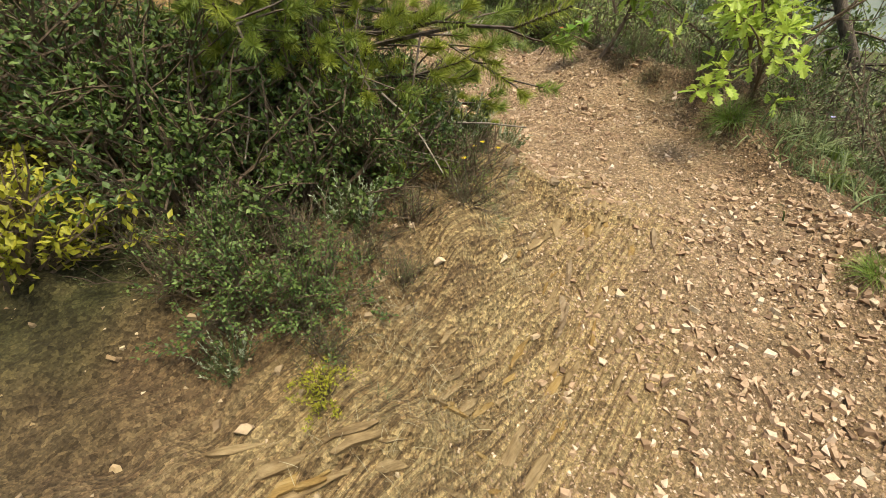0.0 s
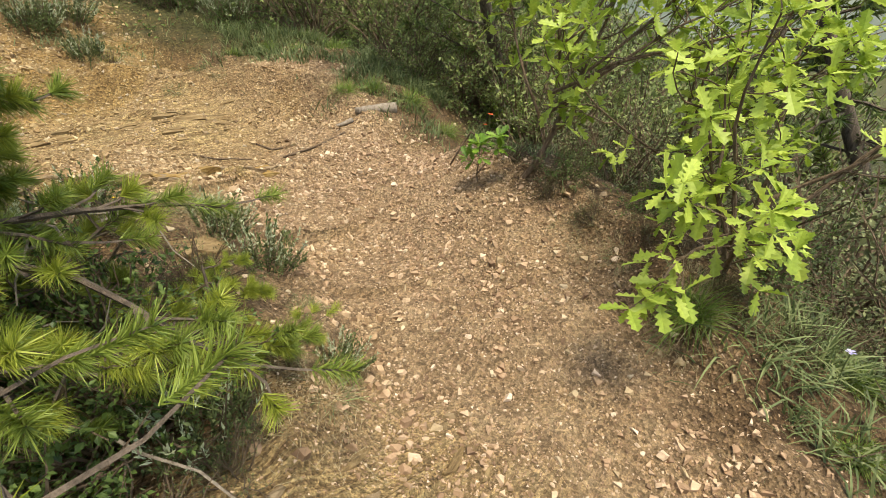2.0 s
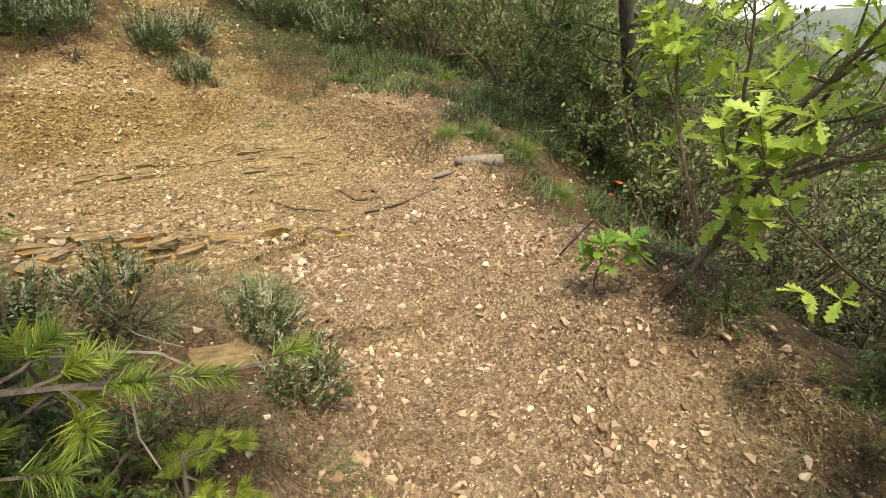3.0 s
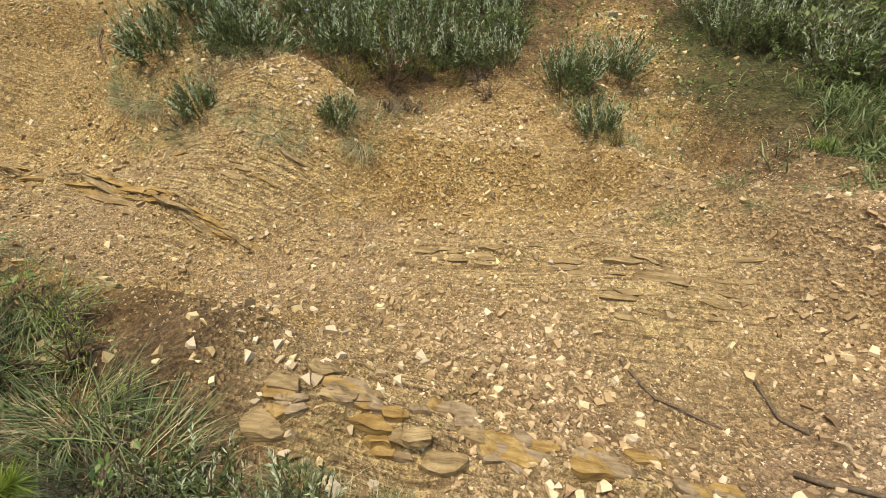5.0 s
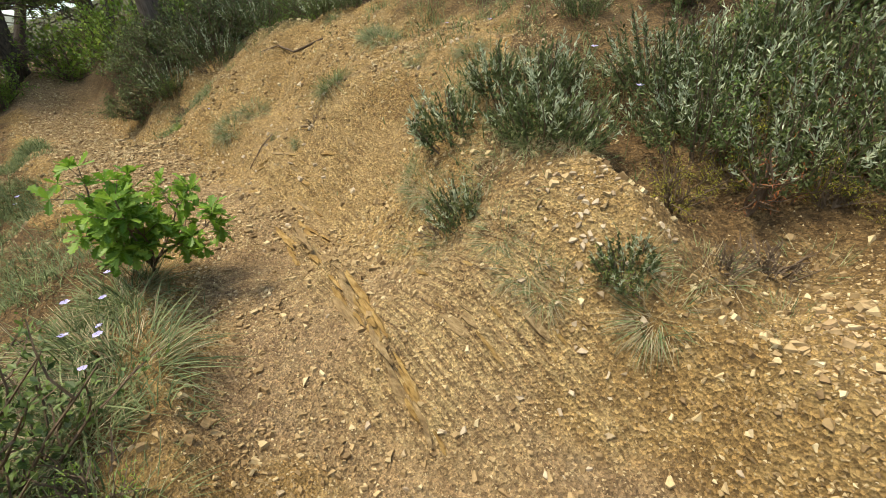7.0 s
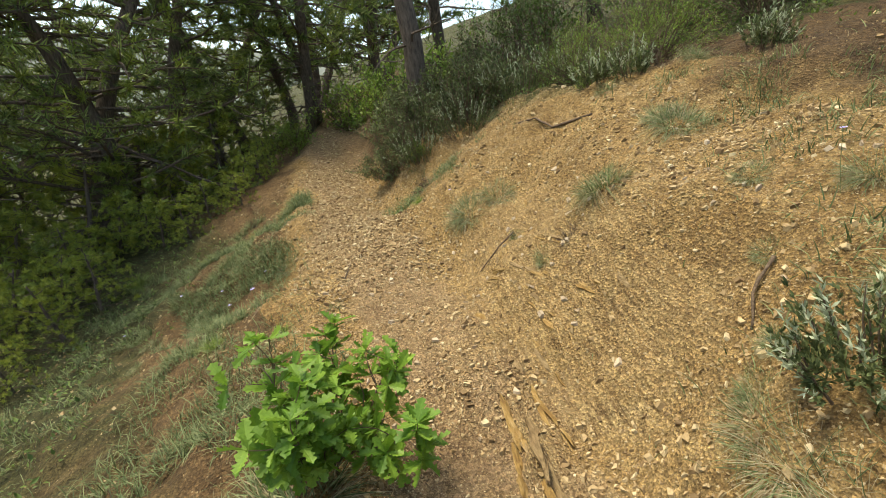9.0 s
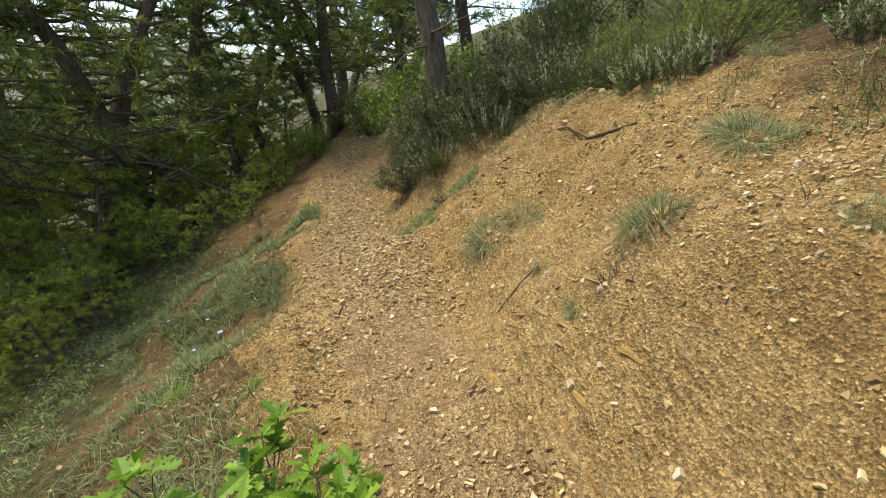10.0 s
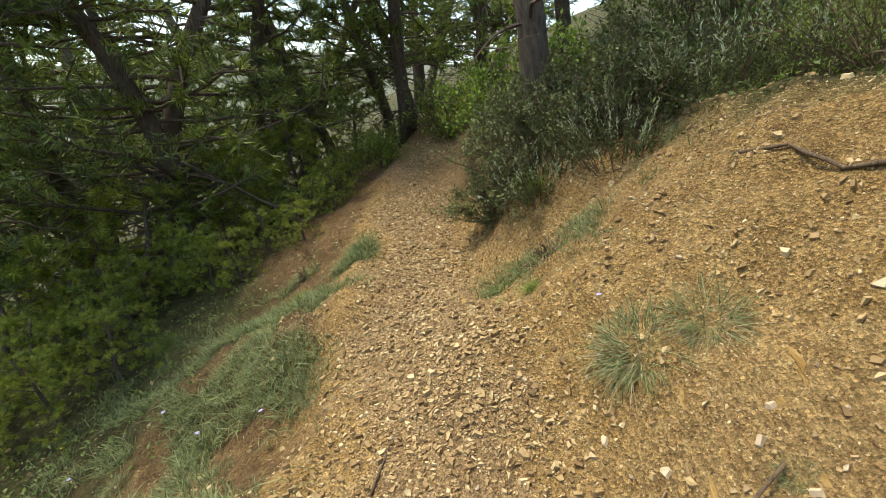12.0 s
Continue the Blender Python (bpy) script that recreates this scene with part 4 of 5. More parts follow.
stick("fallen_branch", "long dead branch lying along the bank top", [(-6.2, 0.25, 0.01), (-6.17, 0.5, 0.02), (-6.05, 0.75, 0.015), (-6.0, 1.15, 0.01)], 0.008, 0.012, TWIG, 6, 5)
stick("fallen_branch", "dark twig lying on the trail", [(-4.35, -0.15, 0.008), (-4.15, 0.05, 0.01)], 0.004, 0.006, TWIG, 5, 6)
stick("root", "bare root hanging out of the bank", [(-5.05, 1.02, 0.02), (-4.9, 1.0, 0.03), (-4.8, 0.9, 0.01)], 0.007, 0.004, TWIG, 5, 7)
stick("root", "gnarled root sticking out of the cut bank", [(-4.35, 2.75, 0.03), (-4.2, 2.72, 0.04), (-4.1, 2.75, 0.0)], 0.008, 0.005, TWIG, 6, 8)
stick("fallen_branch", "dead grey branch lying at the gully mouth", [(-2.9, 6.1, 0.02), (-2.65, 6.3, 0.02)], 0.013, 0.009, DEADWOOD, 6, 10)
stick("fallen_branch", "bent grey stick in the grass by the oak", [(0.72, 4.22, 0.06), (0.85, 4.2, 0.2), (1.1, 4.0, 0.06)], 0.006, 0.007, TWIG, 5, 11)


# ---- plants, from the trail's foot to its top ----
R = np.random.default_rng(77)

# the pine that leans over the lower trail
near_pine = pine_tree(101, "young mountain pine with green-gold needle tufts over the trail", 1.75, 0.06, 66, 0.08, 200, 0.062, 1.7, 9, 1.35, 0.5, dead=12, side=radians(-58), droop=-0.05)
near_pine.matrix_world = Matrix.Translation((-0.62, 2.35, gz(-0.62, 2.35)))
copy_thing(near_pine, Matrix.Translation((-0.88, 2.42, gz(-0.88, 2.42))) @ Matrix.Rotation(radians(-35), 4, "Z") @ Matrix.Scale(0.9, 4))
low_pine = pine_tree(102, "low pine branch growth beside the trail", 0.45, 0.015, 12, 0.15, 190, 0.038, 1.6, 6, 0.5, 0.85, dead=1)
low_pine.matrix_world = Matrix.Translation((-0.05, 2.6, gz(-0.05, 2.6)))

put_all(leafy_shrub(111, "undergrowth_shrub", "dark green small-leaved shrub under the pine", 0.8, 0.62, UNDER, 38, 78, 0.023, "shrubs under the pine", PLAIN_SHAPE),
        [(-0.55, 1.75, 1.0), (-0.42, 1.25, 0.5), (-0.62, 1.25, 0.6), (1.35, 3.85, 0.4), (1.7, 3.5, 0.45), (2.1, 3.2, 0.6), (-0.95, 1.65, 1.1), (-0.25, 1.95, 0.75), (-1.35, 1.9, 1.2), (-0.9, 2.2, 1.1), (-0.3, 2.5, 0.8), (-0.75, 1.4, 0.55), (-0.45, 2.1, 1.1), (-1.1, 1.95, 1.2), (-1.7, 1.6, 1.2), (-0.15, 2.25, 0.8), (-1.7, 2.1, 1.3), (-0.6, 2.65, 1.0), (-1.0, 2.4, 0.6), (-2.1, 1.3, 1.0)], R, 0.4)
put_all(leafy_shrub(112, "broom_shrub", "brown twiggy half-dead shrub on the bank", 0.7, 0.42, SAGE_DARK, 34, 36, 0.024, "twiggy shrubs on the bank", NARROW_SHAPE),
        [(0.05, 1.95, 0.7), (-0.15, 1.65, 0.7), (-0.5, 1.45, 0.8), (-0.2, 2.85, 0.8), (-0.65, 3.05, 0.8), (-1.05, 2.85, 0.9), (-0.85, 1.3, 0.8), (-0.15, 1.35, 0.5), (0.05, 1.7, 0.5), (-0.45, 1.2, 0.6), (-1.3, 1.3, 0.9), (-0.7, 1.5, 0.9), (0.1, 2.4, 0.6), (-0.3, 1.45, 0.6), (-1.1, 1.45, 0.9), (-0.65, 1.15, 0.5), (0.15, 2.2, 0.6), (1.25, 3.8, 0.5), (1.42, 3.55, 0.5), (1.6, 3.3, 0.5), (1.8, 3.0, 0.5), (2.05, 2.85, 0.5), (1.1, 4.15, 0.6), (2.3, 3.0, 0.7), (-0.35, 1.1, 0.5)], R, 0.4)
put_all(leafy_shrub(113, "yellow_shrub", "bright yellow-green leafy shrub on the bank", 0.55, 0.55, YELLOW, 18, 60, 0.034, "yellow-green shrubs"),
        [(-1.22, 1.22, 0.9), (-1.5, 1.35, 0.9), (-0.33, 0.98, 0.3)], R, 0.3)
put_all(sage_shrub(114, "pale sage plant in the shrubs by the trail", 0.4, 0.3, 60, "sage plants by the lower trail"),
        [(0.02, 2.3, 0.8), (-0.35, 1.62, 0.7), (-0.1, 3.2, 0.9), (-0.35, 3.35, 0.8), (-0.6, 1.05, 0.45), (0.3, 2.75, 0.6), (-0.8, 3.2, 0.8), (-1.0, 3.0, 0.8)], R, 0.4)

# the oak over the edge of the trail
oak("oak_sapling", "young downy oak with fresh yellow-green lobed leaves", (1.12, 3.95, gz(1.12, 3.95)), [
    ((0, 0, -0.03), (0.22, -0.02, 0.8), 1.15, 0.018), ((0.12, 0.0, 0.34), (0.9, -0.3, 0.42), 1.1, 0.012), ((0.12, 0.0, 0.34), (0.7, 0.3, 0.75), 0.9, 0.011),
    ((0.1, 0.0, 0.3), (-0.25, 0.1, 1.0), 0.7, 0.01), ((0.3, -0.05, 0.55), (0.9, -0.1, 0.55), 0.9, 0.01), ((0.14, 0.0, 0.45), (0.8, -0.1, 0.3), 1.2, 0.011),
    ((0.2, 0.0, 0.6), (0.3, -0.4, 0.7), 0.7, 0.009), ((0.2, 0.0, 0.7), (0.9, 0.2, 0.5), 1.0, 0.009)], OAK_LEAF, 201, 0.1, 14, 6)
oak("oak_sapling", "spreading oak bough with large bright lobed leaves", (1.88, 3.15, gz(1.88, 3.15)), [
    ((0, 0, -0.03), (-0.43, -0.4, 0.5), 0.62, 0.012), ((0, 0, 0.05), (-0.4, 0.12, 0.6), 0.7, 0.011), ((0, 0, 0.1), (-0.44, -0.05, 0.7), 0.75, 0.011), ((0, 0, 0.1), (-0.2, -0.5, 0.6), 0.75, 0.01), ((-0.1, -0.1, 0.15), (-0.5, -0.45, 0.2), 0.5, 0.008),
    ((0, 0, 0.1), (0.5, -0.35, 0.75), 0.95, 0.012), ((0, 0, 0.0), (0.6, 0.15, 0.8), 1.0, 0.012), ((0, 0, 0.1), (0.1, 0, 1.0), 0.9, 0.01), ((0.1, 0, 0.3), (0.8, -0.2, 0.4), 0.9, 0.01)], OAK_LEAF, 202, 0.095, 7, 5)
oak("oak_sapling", "leafy young oak with pale yellow-green leaves on the slope", (2.0, 3.85, gz(2.0, 3.85)), [
    ((0, 0, -0.03), (-0.25, -0.2, 1.0), 0.9, 0.012), ((0, 0, 0.1), (-0.6, -0.3, 0.8), 0.85, 0.01), ((0, 0, 0.15), (0.2, -0.5, 0.8), 0.85, 0.01), ((0, 0, 0.1), (0.5, 0.1, 0.9), 0.95, 0.01),
    ((0, 0, 0.3), (-0.3, 0.4, 0.8), 0.8, 0.009), ((0, 0, 0.3), (0.4, -0.4, 0.5), 0.8, 0.009), ((0, 0, 0.2), (-0.1, -0.6, 0.5), 0.75, 0.009)], OAK_LEAF, 207, 0.1, 8, 6)
oak("oak_seedling", "small bright oak seedling at the trail edge", (0.88, 4.02, gz(0.88, 4.02)), [((0, 0, 0), (-0.1, -0.1, 1), 0.25, 0.005), ((0, 0, 0.05), (0.3, -0.2, 0.7), 0.22, 0.004)], OAK_DEEP, 203, 0.075, 3, 5)
oak("oak_sapling", "small bushy oak with bright green leaves by the upper trail", (-2.95, 1.66, gz(-2.95, 1.66)), [
    ((0, 0, -0.02), (0.05, 0.1, 1), 0.48, 0.01), ((0, 0, 0.1), (-0.45, 0.3, 0.6), 0.45, 0.007), ((0, 0, 0.1), (0.5, -0.2, 0.6), 0.45, 0.007), ((0, 0, 0.1), (0.3, 0.5, 0.55), 0.45, 0.007),
    ((0, 0, 0.1), (-0.3, -0.5, 0.6), 0.45, 0.007), ((0, 0, 0.12), (-0.1, 0.55, 0.4), 0.42, 0.006), ((0, 0, 0.1), (0.45, 0.2, 0.7), 0.48, 0.006)], OAK_DEEP, 204, 0.085, 12, 7)

# grass tufts
blue_tuft = grass_tuft(121, "drooping grey-green fescue tuft on the bare bank", 0.18, 0.12, 720, 0.35, GRASS, 1.0)
put_all(blue_tuft, [(-0.45, 3.5, 0.7), (-0.75, 3.45, 0.7), (0.1, 3.0, 0.6), (-0.6, 3.15, 0.7), (-0.95, 3.25, 0.7), (-3.55, 3.55, 1.0), (-3.75, 3.4, 1.0), (-4.0, 3.15, 1.0), (-4.1, 3.6, 1.1), (-4.5, 3.4, 1.1), (-4.7, 3.0, 1.0), (-5.3, 0.38, 1.6), (-5.02, 1.72, 1.6), (-5.2, 1.62, 1.2), (-4.81, 2.55, 0.7), (-5.55, 1.98, 1.5), (-5.7, 1.8, 1.1), (-5.5, 0.55, 1.3), (-4.31, -1.12, 0.95),
                    (-4.42, 2.72, 0.55), (-6.29, 1.14, 0.9), (-6.6, -0.3, 0.9), (-3.86, 2.82, 0.6), (-4.0, 2.85, 0.6), (-5.26, 1.66, 0.6), (-6.5, 1.75, 1.0), (-5.9, -0.35, 0.9), (-4.66, 1.52, 0.4),
                    (-3.82, 0.36, 0.5), (-5.05, 1.05, 0.4), (-3.75, -1.15, 0.8), (-4.1, -1.75, 0.7), (-3.5, -1.5, 0.8), (-4.4, -2.2, 0.7), (-3.2, -1.9, 0.8), (-3.9, -2.5, 0.8), (-4.7, -2.2, 0.6), (-3.3, -0.8, 0.7), (-3.5, -2.9, 0.8), (-2.9, -1.2, 0.8), (-2.7, -2.2, 0.8)], R, 0.8)
green_tuft = grass_tuft(122, "fresh green grass tuft beside the trail", 0.26, 0.08, 380, 0.12, GRASS_FRESH, 0.5)
put_all(green_tuft, [(1.65, 2.92, 0.6), (-3.65, -3.9, 1.3), (-5.5, -0.45, 0.6), (-5.69, -0.99, 0.6), (-3.47, 0.34, 0.5), (-3.2, -0.2, 0.8), (-4.77, -2.63, 0.9), (-4.25, -2.97, 0.9), (-0.09, 5.28, 0.9),
                     (0.1, 5.45, 0.9), (0.4, 5.5, 1.1), (0.7, 5.3, 1.0), (-0.36, 6.3, 1.0), (-1.0, 6.29, 0.8), (-1.3, 6.15, 0.7), (2.2, 2.75, 0.9), (2.0, 2.45, 0.6), (1.72, 1.74, 0.8), (-0.7, 6.2, 0.8)], R, 0.5)
flower_tuft = grass_tuft(123, "thick grey-green grass clump with violet flowers", 0.3, 0.17, 620, 0.4, GRASS, 1.0)
put_all(flower_tuft, [(-2.3, 2.12, 1.0), (-2.05, 2.2, 0.9), (-2.45, 1.75, 1.1), (-2.1, 1.85, 1.0), (-1.85, 2.1, 0.9), (-1.82, 2.6, 0.65), (-1.6, 2.55, 0.7), (-1.15, 2.88, 0.75), (-1.35, 2.75, 0.7), (-2.75, 1.65, 0.9)], R, 0.4)
dry_tuft = grass_tuft(124, "brown dry grass tuft hanging over the bank edge", 0.13, 0.08, 380, 0.7, GRASS, 1.1)
put_all(dry_tuft, [(-2.95, 3.58, 1.1), (-2.86, 3.68, 0.9), (-2.76, 4.08, 1.1), (-3.64, 2.94, 1.1), (-3.55, 3.05, 1.0), (-3.6, 3.4, 1.0), (-3.75, 2.85, 0.9), (-3.2, 3.15, 0.8), (-2.0, 5.36, 1.0), (-1.9, 5.5, 1.0), (-3.07, 4.65, 1.1), (-3.42, 2.98, 1.1), (-3.3, 3.15, 0.9), (-3.1, 3.45, 1.0), (-2.9, 4.0, 0.9), (-2.92, 4.25, 1.0), (-3.45, 3.35, 1.1), (-3.5, 3.75, 1.1), (-2.75, 4.45, 0.8), (-0.35, 3.2, 0.7), (-0.55, 3.35, 0.7), (-0.1, 2.95, 0.6), (0.05, 2.65, 0.6), (-0.75, 3.4, 0.7), (-0.25, 2.6, 0.8), (1.5, 3.3, 0.6), (1.3, 3.6, 0.6), (1.7, 3.05, 0.6), (1.95, 2.85, 0.7), (0.15, 1.75, 0.5), (0.2, 2.0, 0.6), (-0.2, 0.98, 0.4), (-0.4, 3.5, 0.9), (0.28, 2.6, 0.9)], R, 0.8)
small_tuft = grass_tuft(125, "little blue-green cushion of grass in the gravel", 0.09, 0.05, 200, 0.1, GRASS, 0.7)
put_all(small_tuft, [(-1.36, 5.1, 1.0), (-1.26, 5.33, 1.2), (-1.1, 5.3, 0.8), (-4.7, 1.5, 1.0), (-2.2, 2.25, 1.0)], R, 0.6)

# sage bank above the hairpin
sage = sage_shrub(131, "grey-green sage shrub with silvery upright shoots", 0.6, 0.42, 120)
put_all(sage, [(-3.72, 4.3, 0.9), (-3.5, 4.65, 1.0), (-4.0, 4.5, 1.1), (-3.35, 5.0, 1.0), (-3.75, 4.95, 1.2), (-4.1, 4.2, 1.1), (-3.1, 5.25, 0.8), (-4.2, 4.8, 1.2), (-3.6, 5.5, 1.0),
               (-2.62, 5.5, 0.75), (-2.55, 5.85, 0.8), (-2.4, 6.9, 1.0), (-2.0, 7.1, 1.1), (-2.75, 7.1, 1.0), (-1.6, 6.9, 1.0), (-4.6, 5.2, 1.3), (-5.1, 4.4, 1.1), (-4.0, 5.8, 1.2), (-4.9, 3.75, 0.7), (-5.4, 4.1, 1.0)], R, 0.4)
bank_sage = sage_shrub(132, "small dark sage bush on the bank edge", 0.36, 0.3, 70)
put_all(bank_sage, [(-3.81, 3.06, 1.0), (-3.66, 3.56, 1.1), (-3.6, 3.72, 1.0), (-3.3, 3.24, 0.7), (-3.9, 3.3, 0.8), (-6.4, 0.95, 0.9), (-6.45, 1.25, 1.0), (-2.87, 3.97, 0.6), (-2.1, 5.3, 0.7), (-4.05, 3.6, 0.9), (-6.7, 2.2, 1.0)], R, 0.4)
put_all(leafy_shrub(138, "low_shrub", "dense dark green low shrub among the sage", 0.75, 0.38, UNDER, 36, 80, 0.022, "low shrubs among the sage", PLAIN_SHAPE),
        [(-3.75, 4.4, 0.9), (-3.55, 4.8, 1.0), (-4.0, 4.75, 1.1), (-3.4, 5.1, 0.9), (-3.9, 5.2, 1.1), (-4.3, 4.6, 1.1), (-3.35, 5.45, 0.9), (-4.5, 5.1, 1.1), (-3.68, 3.62, 0.5), (-2.6, 5.65, 0.7), (-2.2, 6.95, 1.0), (-1.5, 6.85, 0.9), (-4.1, 5.7, 1.2), (-5.1, 4.4, 0.8)], R, 0.4)
put_all(leafy_shrub(133, "juniper_shrub", "yellow-green juniper clump among the sage", 0.45, 0.4, YELLOW, 20, 70, 0.02, "juniper clumps", NARROW_SHAPE),
        [(-3.42, 4.2, 0.8), (-3.35, 4.75, 0.95), (-3.75, 4.65, 1.15), (-3.15, 4.95, 0.6), (-3.5, 4.45, 0.9), (-3.3, 3.3, 0.4), (-1.9, 5.25, 0.45), (-3.95, 4.9, 1.1), (-3.55, 5.2, 1.0), (-4.3, 4.4, 1.0)], R, 0.3)
put_all(leafy_shrub(134, "rusty_shrub", "rust-red withered juniper twig among the sage", 0.35, 0.4, RUST, 9, 40, 0.02, "withered twigs", NARROW_SHAPE),
        [(-3.38, 4.5, 1.1), (-3.55, 4.85, 1.1), (-4.9, -3.1, 0.5), (-5.2, -3.6, 0.5), (-3.6, 5.2, 0.9)], R, 0.3)
put_all(leafy_shrub(135, "heather_shrub", "dead grey-brown heather on the bank", 0.4, 0.22, STRAW, 26, 14, 0.015, "dead heather", NARROW_SHAPE),
        [(-3.05, 4.5, 0.9), (-2.95, 4.3, 0.7), (-2.8, 5.0, 0.8), (-3.05, 5.1, 0.9), (-3.35, 3.1, 0.8), (-4.75, 1.62, 0.6), (-5.75, -0.6, 1.0)], R, 0.6)
put_all(leafy_shrub(136, "weed", "feathery light-green weed at the trail edge", 0.3, 0.28, BRIGHT, 12, 40, 0.02, "feathery weeds", NARROW_SHAPE),
        [(-1.86, 2.5, 0.9), (-1.55, 2.75, 0.8), (-1.3, 2.85, 0.7), (-1.72, 2.72, 0.7), (-2.87, 3.93, 0.7), (0.1, 1.83, 0.6), (-3.35, 3.3, 0.5), (-0.2, 2.75, 0.7)], R, 0.3)

# beyond the hairpin and down the far slope
put_all(leafy_shrub(141, "hedge_shrub", "dense green mixed shrub behind the grass strip", 1.3, 1.1, HEDGE, 46, 105, 0.032, "shrubs beyond the hairpin", PLAIN_SHAPE),
        [(0.9, 6.6, 1.2), (0.1, 7.0, 1.2), (-0.8, 7.2, 1.2), (1.6, 5.9, 1.1), (2.2, 6.6, 1.3), (0.4, 6.3, 0.6), (3.4, 8.0, 1.6), (5.0, 7.5, 1.8), (0.0, 9.8, 1.8), (-2.0, 10.0, 1.8), (2.0, 10.0, 1.9), (-5.0, 9.0, 1.8), (-7.5, 7.5, 1.8), (5.5, 9.5, 2.0), (1.5, 7.6, 1.2), (-1.7, 8.0, 1.1), (0.4, 8.4, 1.3), (2.6, 5.6, 1.0), (2.9, 6.9, 1.2), (-2.8, 8.2, 1.2), (-4.2, 7.2, 1.1), (-5.2, 6.4, 1.1)], R, 0.2)
put_all(leafy_shrub(142, "grey_shrub", "grey-green tangled shrub on the falling slope", 1.1, 0.8, TANGLE, 46, 90, 0.022, "tangled shrubs on the slope", PLAIN_SHAPE),
        [(2.3, 4.4, 1.3), (2.9, 3.9, 1.4), (1.7, 5.2, 1.0), (2.6, 5.1, 1.4), (5.2, 3.8, 1.8), (5.0, 5.5, 1.8), (5.4, 2.0, 1.8), (3.9, 1.8, 1.4), (6.5, 6.5, 2.0), (7.0, 4.0, 2.0), (4.4, 0.6, 1.5), (3.2, 1.2, 1.2), (1.9, 4.9, 0.9), (3.1, 4.9, 1.1), (2.8, 3.1, 0.9), (3.6, 3.6, 1.1), (3.6, 5.4, 1.2), (2.5, 2.3, 0.7), (3.2, 2.4, 1.0), (4.2, 4.5, 1.3), (4.3, 3.0, 1.2)], R, 0.2)
put_all(leafy_shrub(143, "bright_shrub", "fresh light-green shrub at the wood's edge", 0.9, 0.8, BRIGHT, 26, 60, 0.05, "light-green shrubs", PLAIN_SHAPE),
        [(-7.45, -6.0, 1.0), (-8.9, -6.2, 1.6), (-7.9, -3.6, 1.3), (-8.8, -4.4, 1.6), (-7.9, -7.9, 1.2), (-8.4, -2.9, 1.5), (-9.6, -6.6, 1.3), (1.2, 6.1, 0.6), (2.4, 7.6, 1.0), (-6.35, -1.35, 0.35), (-6.5, 0.85, 0.3)], R, 0.2)

# the upper bank's bushes and the wood
put_all(leafy_shrub(151, "dark_shrub", "dark evergreen shrub with grey-backed leaves under the pine", 1.1, 0.8, SAGE_DARK, 50, 110, 0.034, "dark shrubs at the trail's turn", PLAIN_SHAPE),
        [(-6.55, -1.55, 1.0), (-6.9, -0.9, 1.1), (-7.2, -1.9, 1.1), (-6.4, -1.9, 0.7), (-7.6, -1.2, 1.2), (-7.5, -2.7, 0.9)], R, 0.3)
put_all(sage_shrub(152, "sage shrub with silvery leaves at the foot of the pine", 0.8, 0.5, 120, "sage shrubs at the upper turn"),
        [(-6.6, -0.75, 1.0), (-6.35, -1.3, 0.9), (-7.1, -0.35, 1.1), (-6.95, -1.4, 1.1), (-7.3, 0.1, 1.0)], R, 0.3)
put_all(leafy_shrub(153, "juniper_bush", "broad yellow-green juniper bush on the bank top", 1.3, 0.85, BRIGHT, 46, 110, 0.032, "juniper bushes on the bank top", NARROW_SHAPE),
        [(-7.1, 0.55, 0.9), (-7.0, 1.3, 0.9), (-7.7, 0.9, 1.2), (-7.9, 0.0, 1.1)], R, 0.3)
put_all(leafy_shrub(154, "evergreen_bush", "dense dark evergreen bush above the bank", 1.5, 1.3, GREEN, 46, 95, 0.04, "evergreen bushes above the bank", PLAIN_SHAPE),
        [(-8.4, 1.8, 1.0), (-8.8, 0.6, 1.2), (-8.6, -0.8, 1.2), (-7.9, 3.2, 1.0), (-9.5, -2.0, 1.3), (-7.2, 4.2, 1.0), (-6.6, 5.3, 1.0), (-10, 1.5, 1.5), (-9.3, 3.4, 1.4), (-8.3, 5.0, 1.3)], R, 0.3)
low_fir = pine_tree(161, "low bushy dark green conifer on the slope", 1.1, 0.03, 24, 0.04, 46, 0.07, 3.6, 7, 0.85, 0.6, (NEEDLE, NEEDLE_YOUNG), 2, group="low conifers on the slope")
put_all(low_fir, [(-2.75, -3.6, 0.8), (-2.3, -4.0, 1.0), (-2.9, -4.6, 1.0), (-3.4, -4.9, 0.9), (-4.3, -4.9, 0.9), (-5.0, -4.75, 0.8), (-5.7, -5.0, 0.8), (-1.6, -3.6, 1.1), (-3.9, -5.8, 1.1), (-6.4, -5.7, 0.9), (-1.7, -5.0, 1.3), (-4.8, -6.2, 1.1), (-2.2, -2.9, 0.7)], R, 0.1)
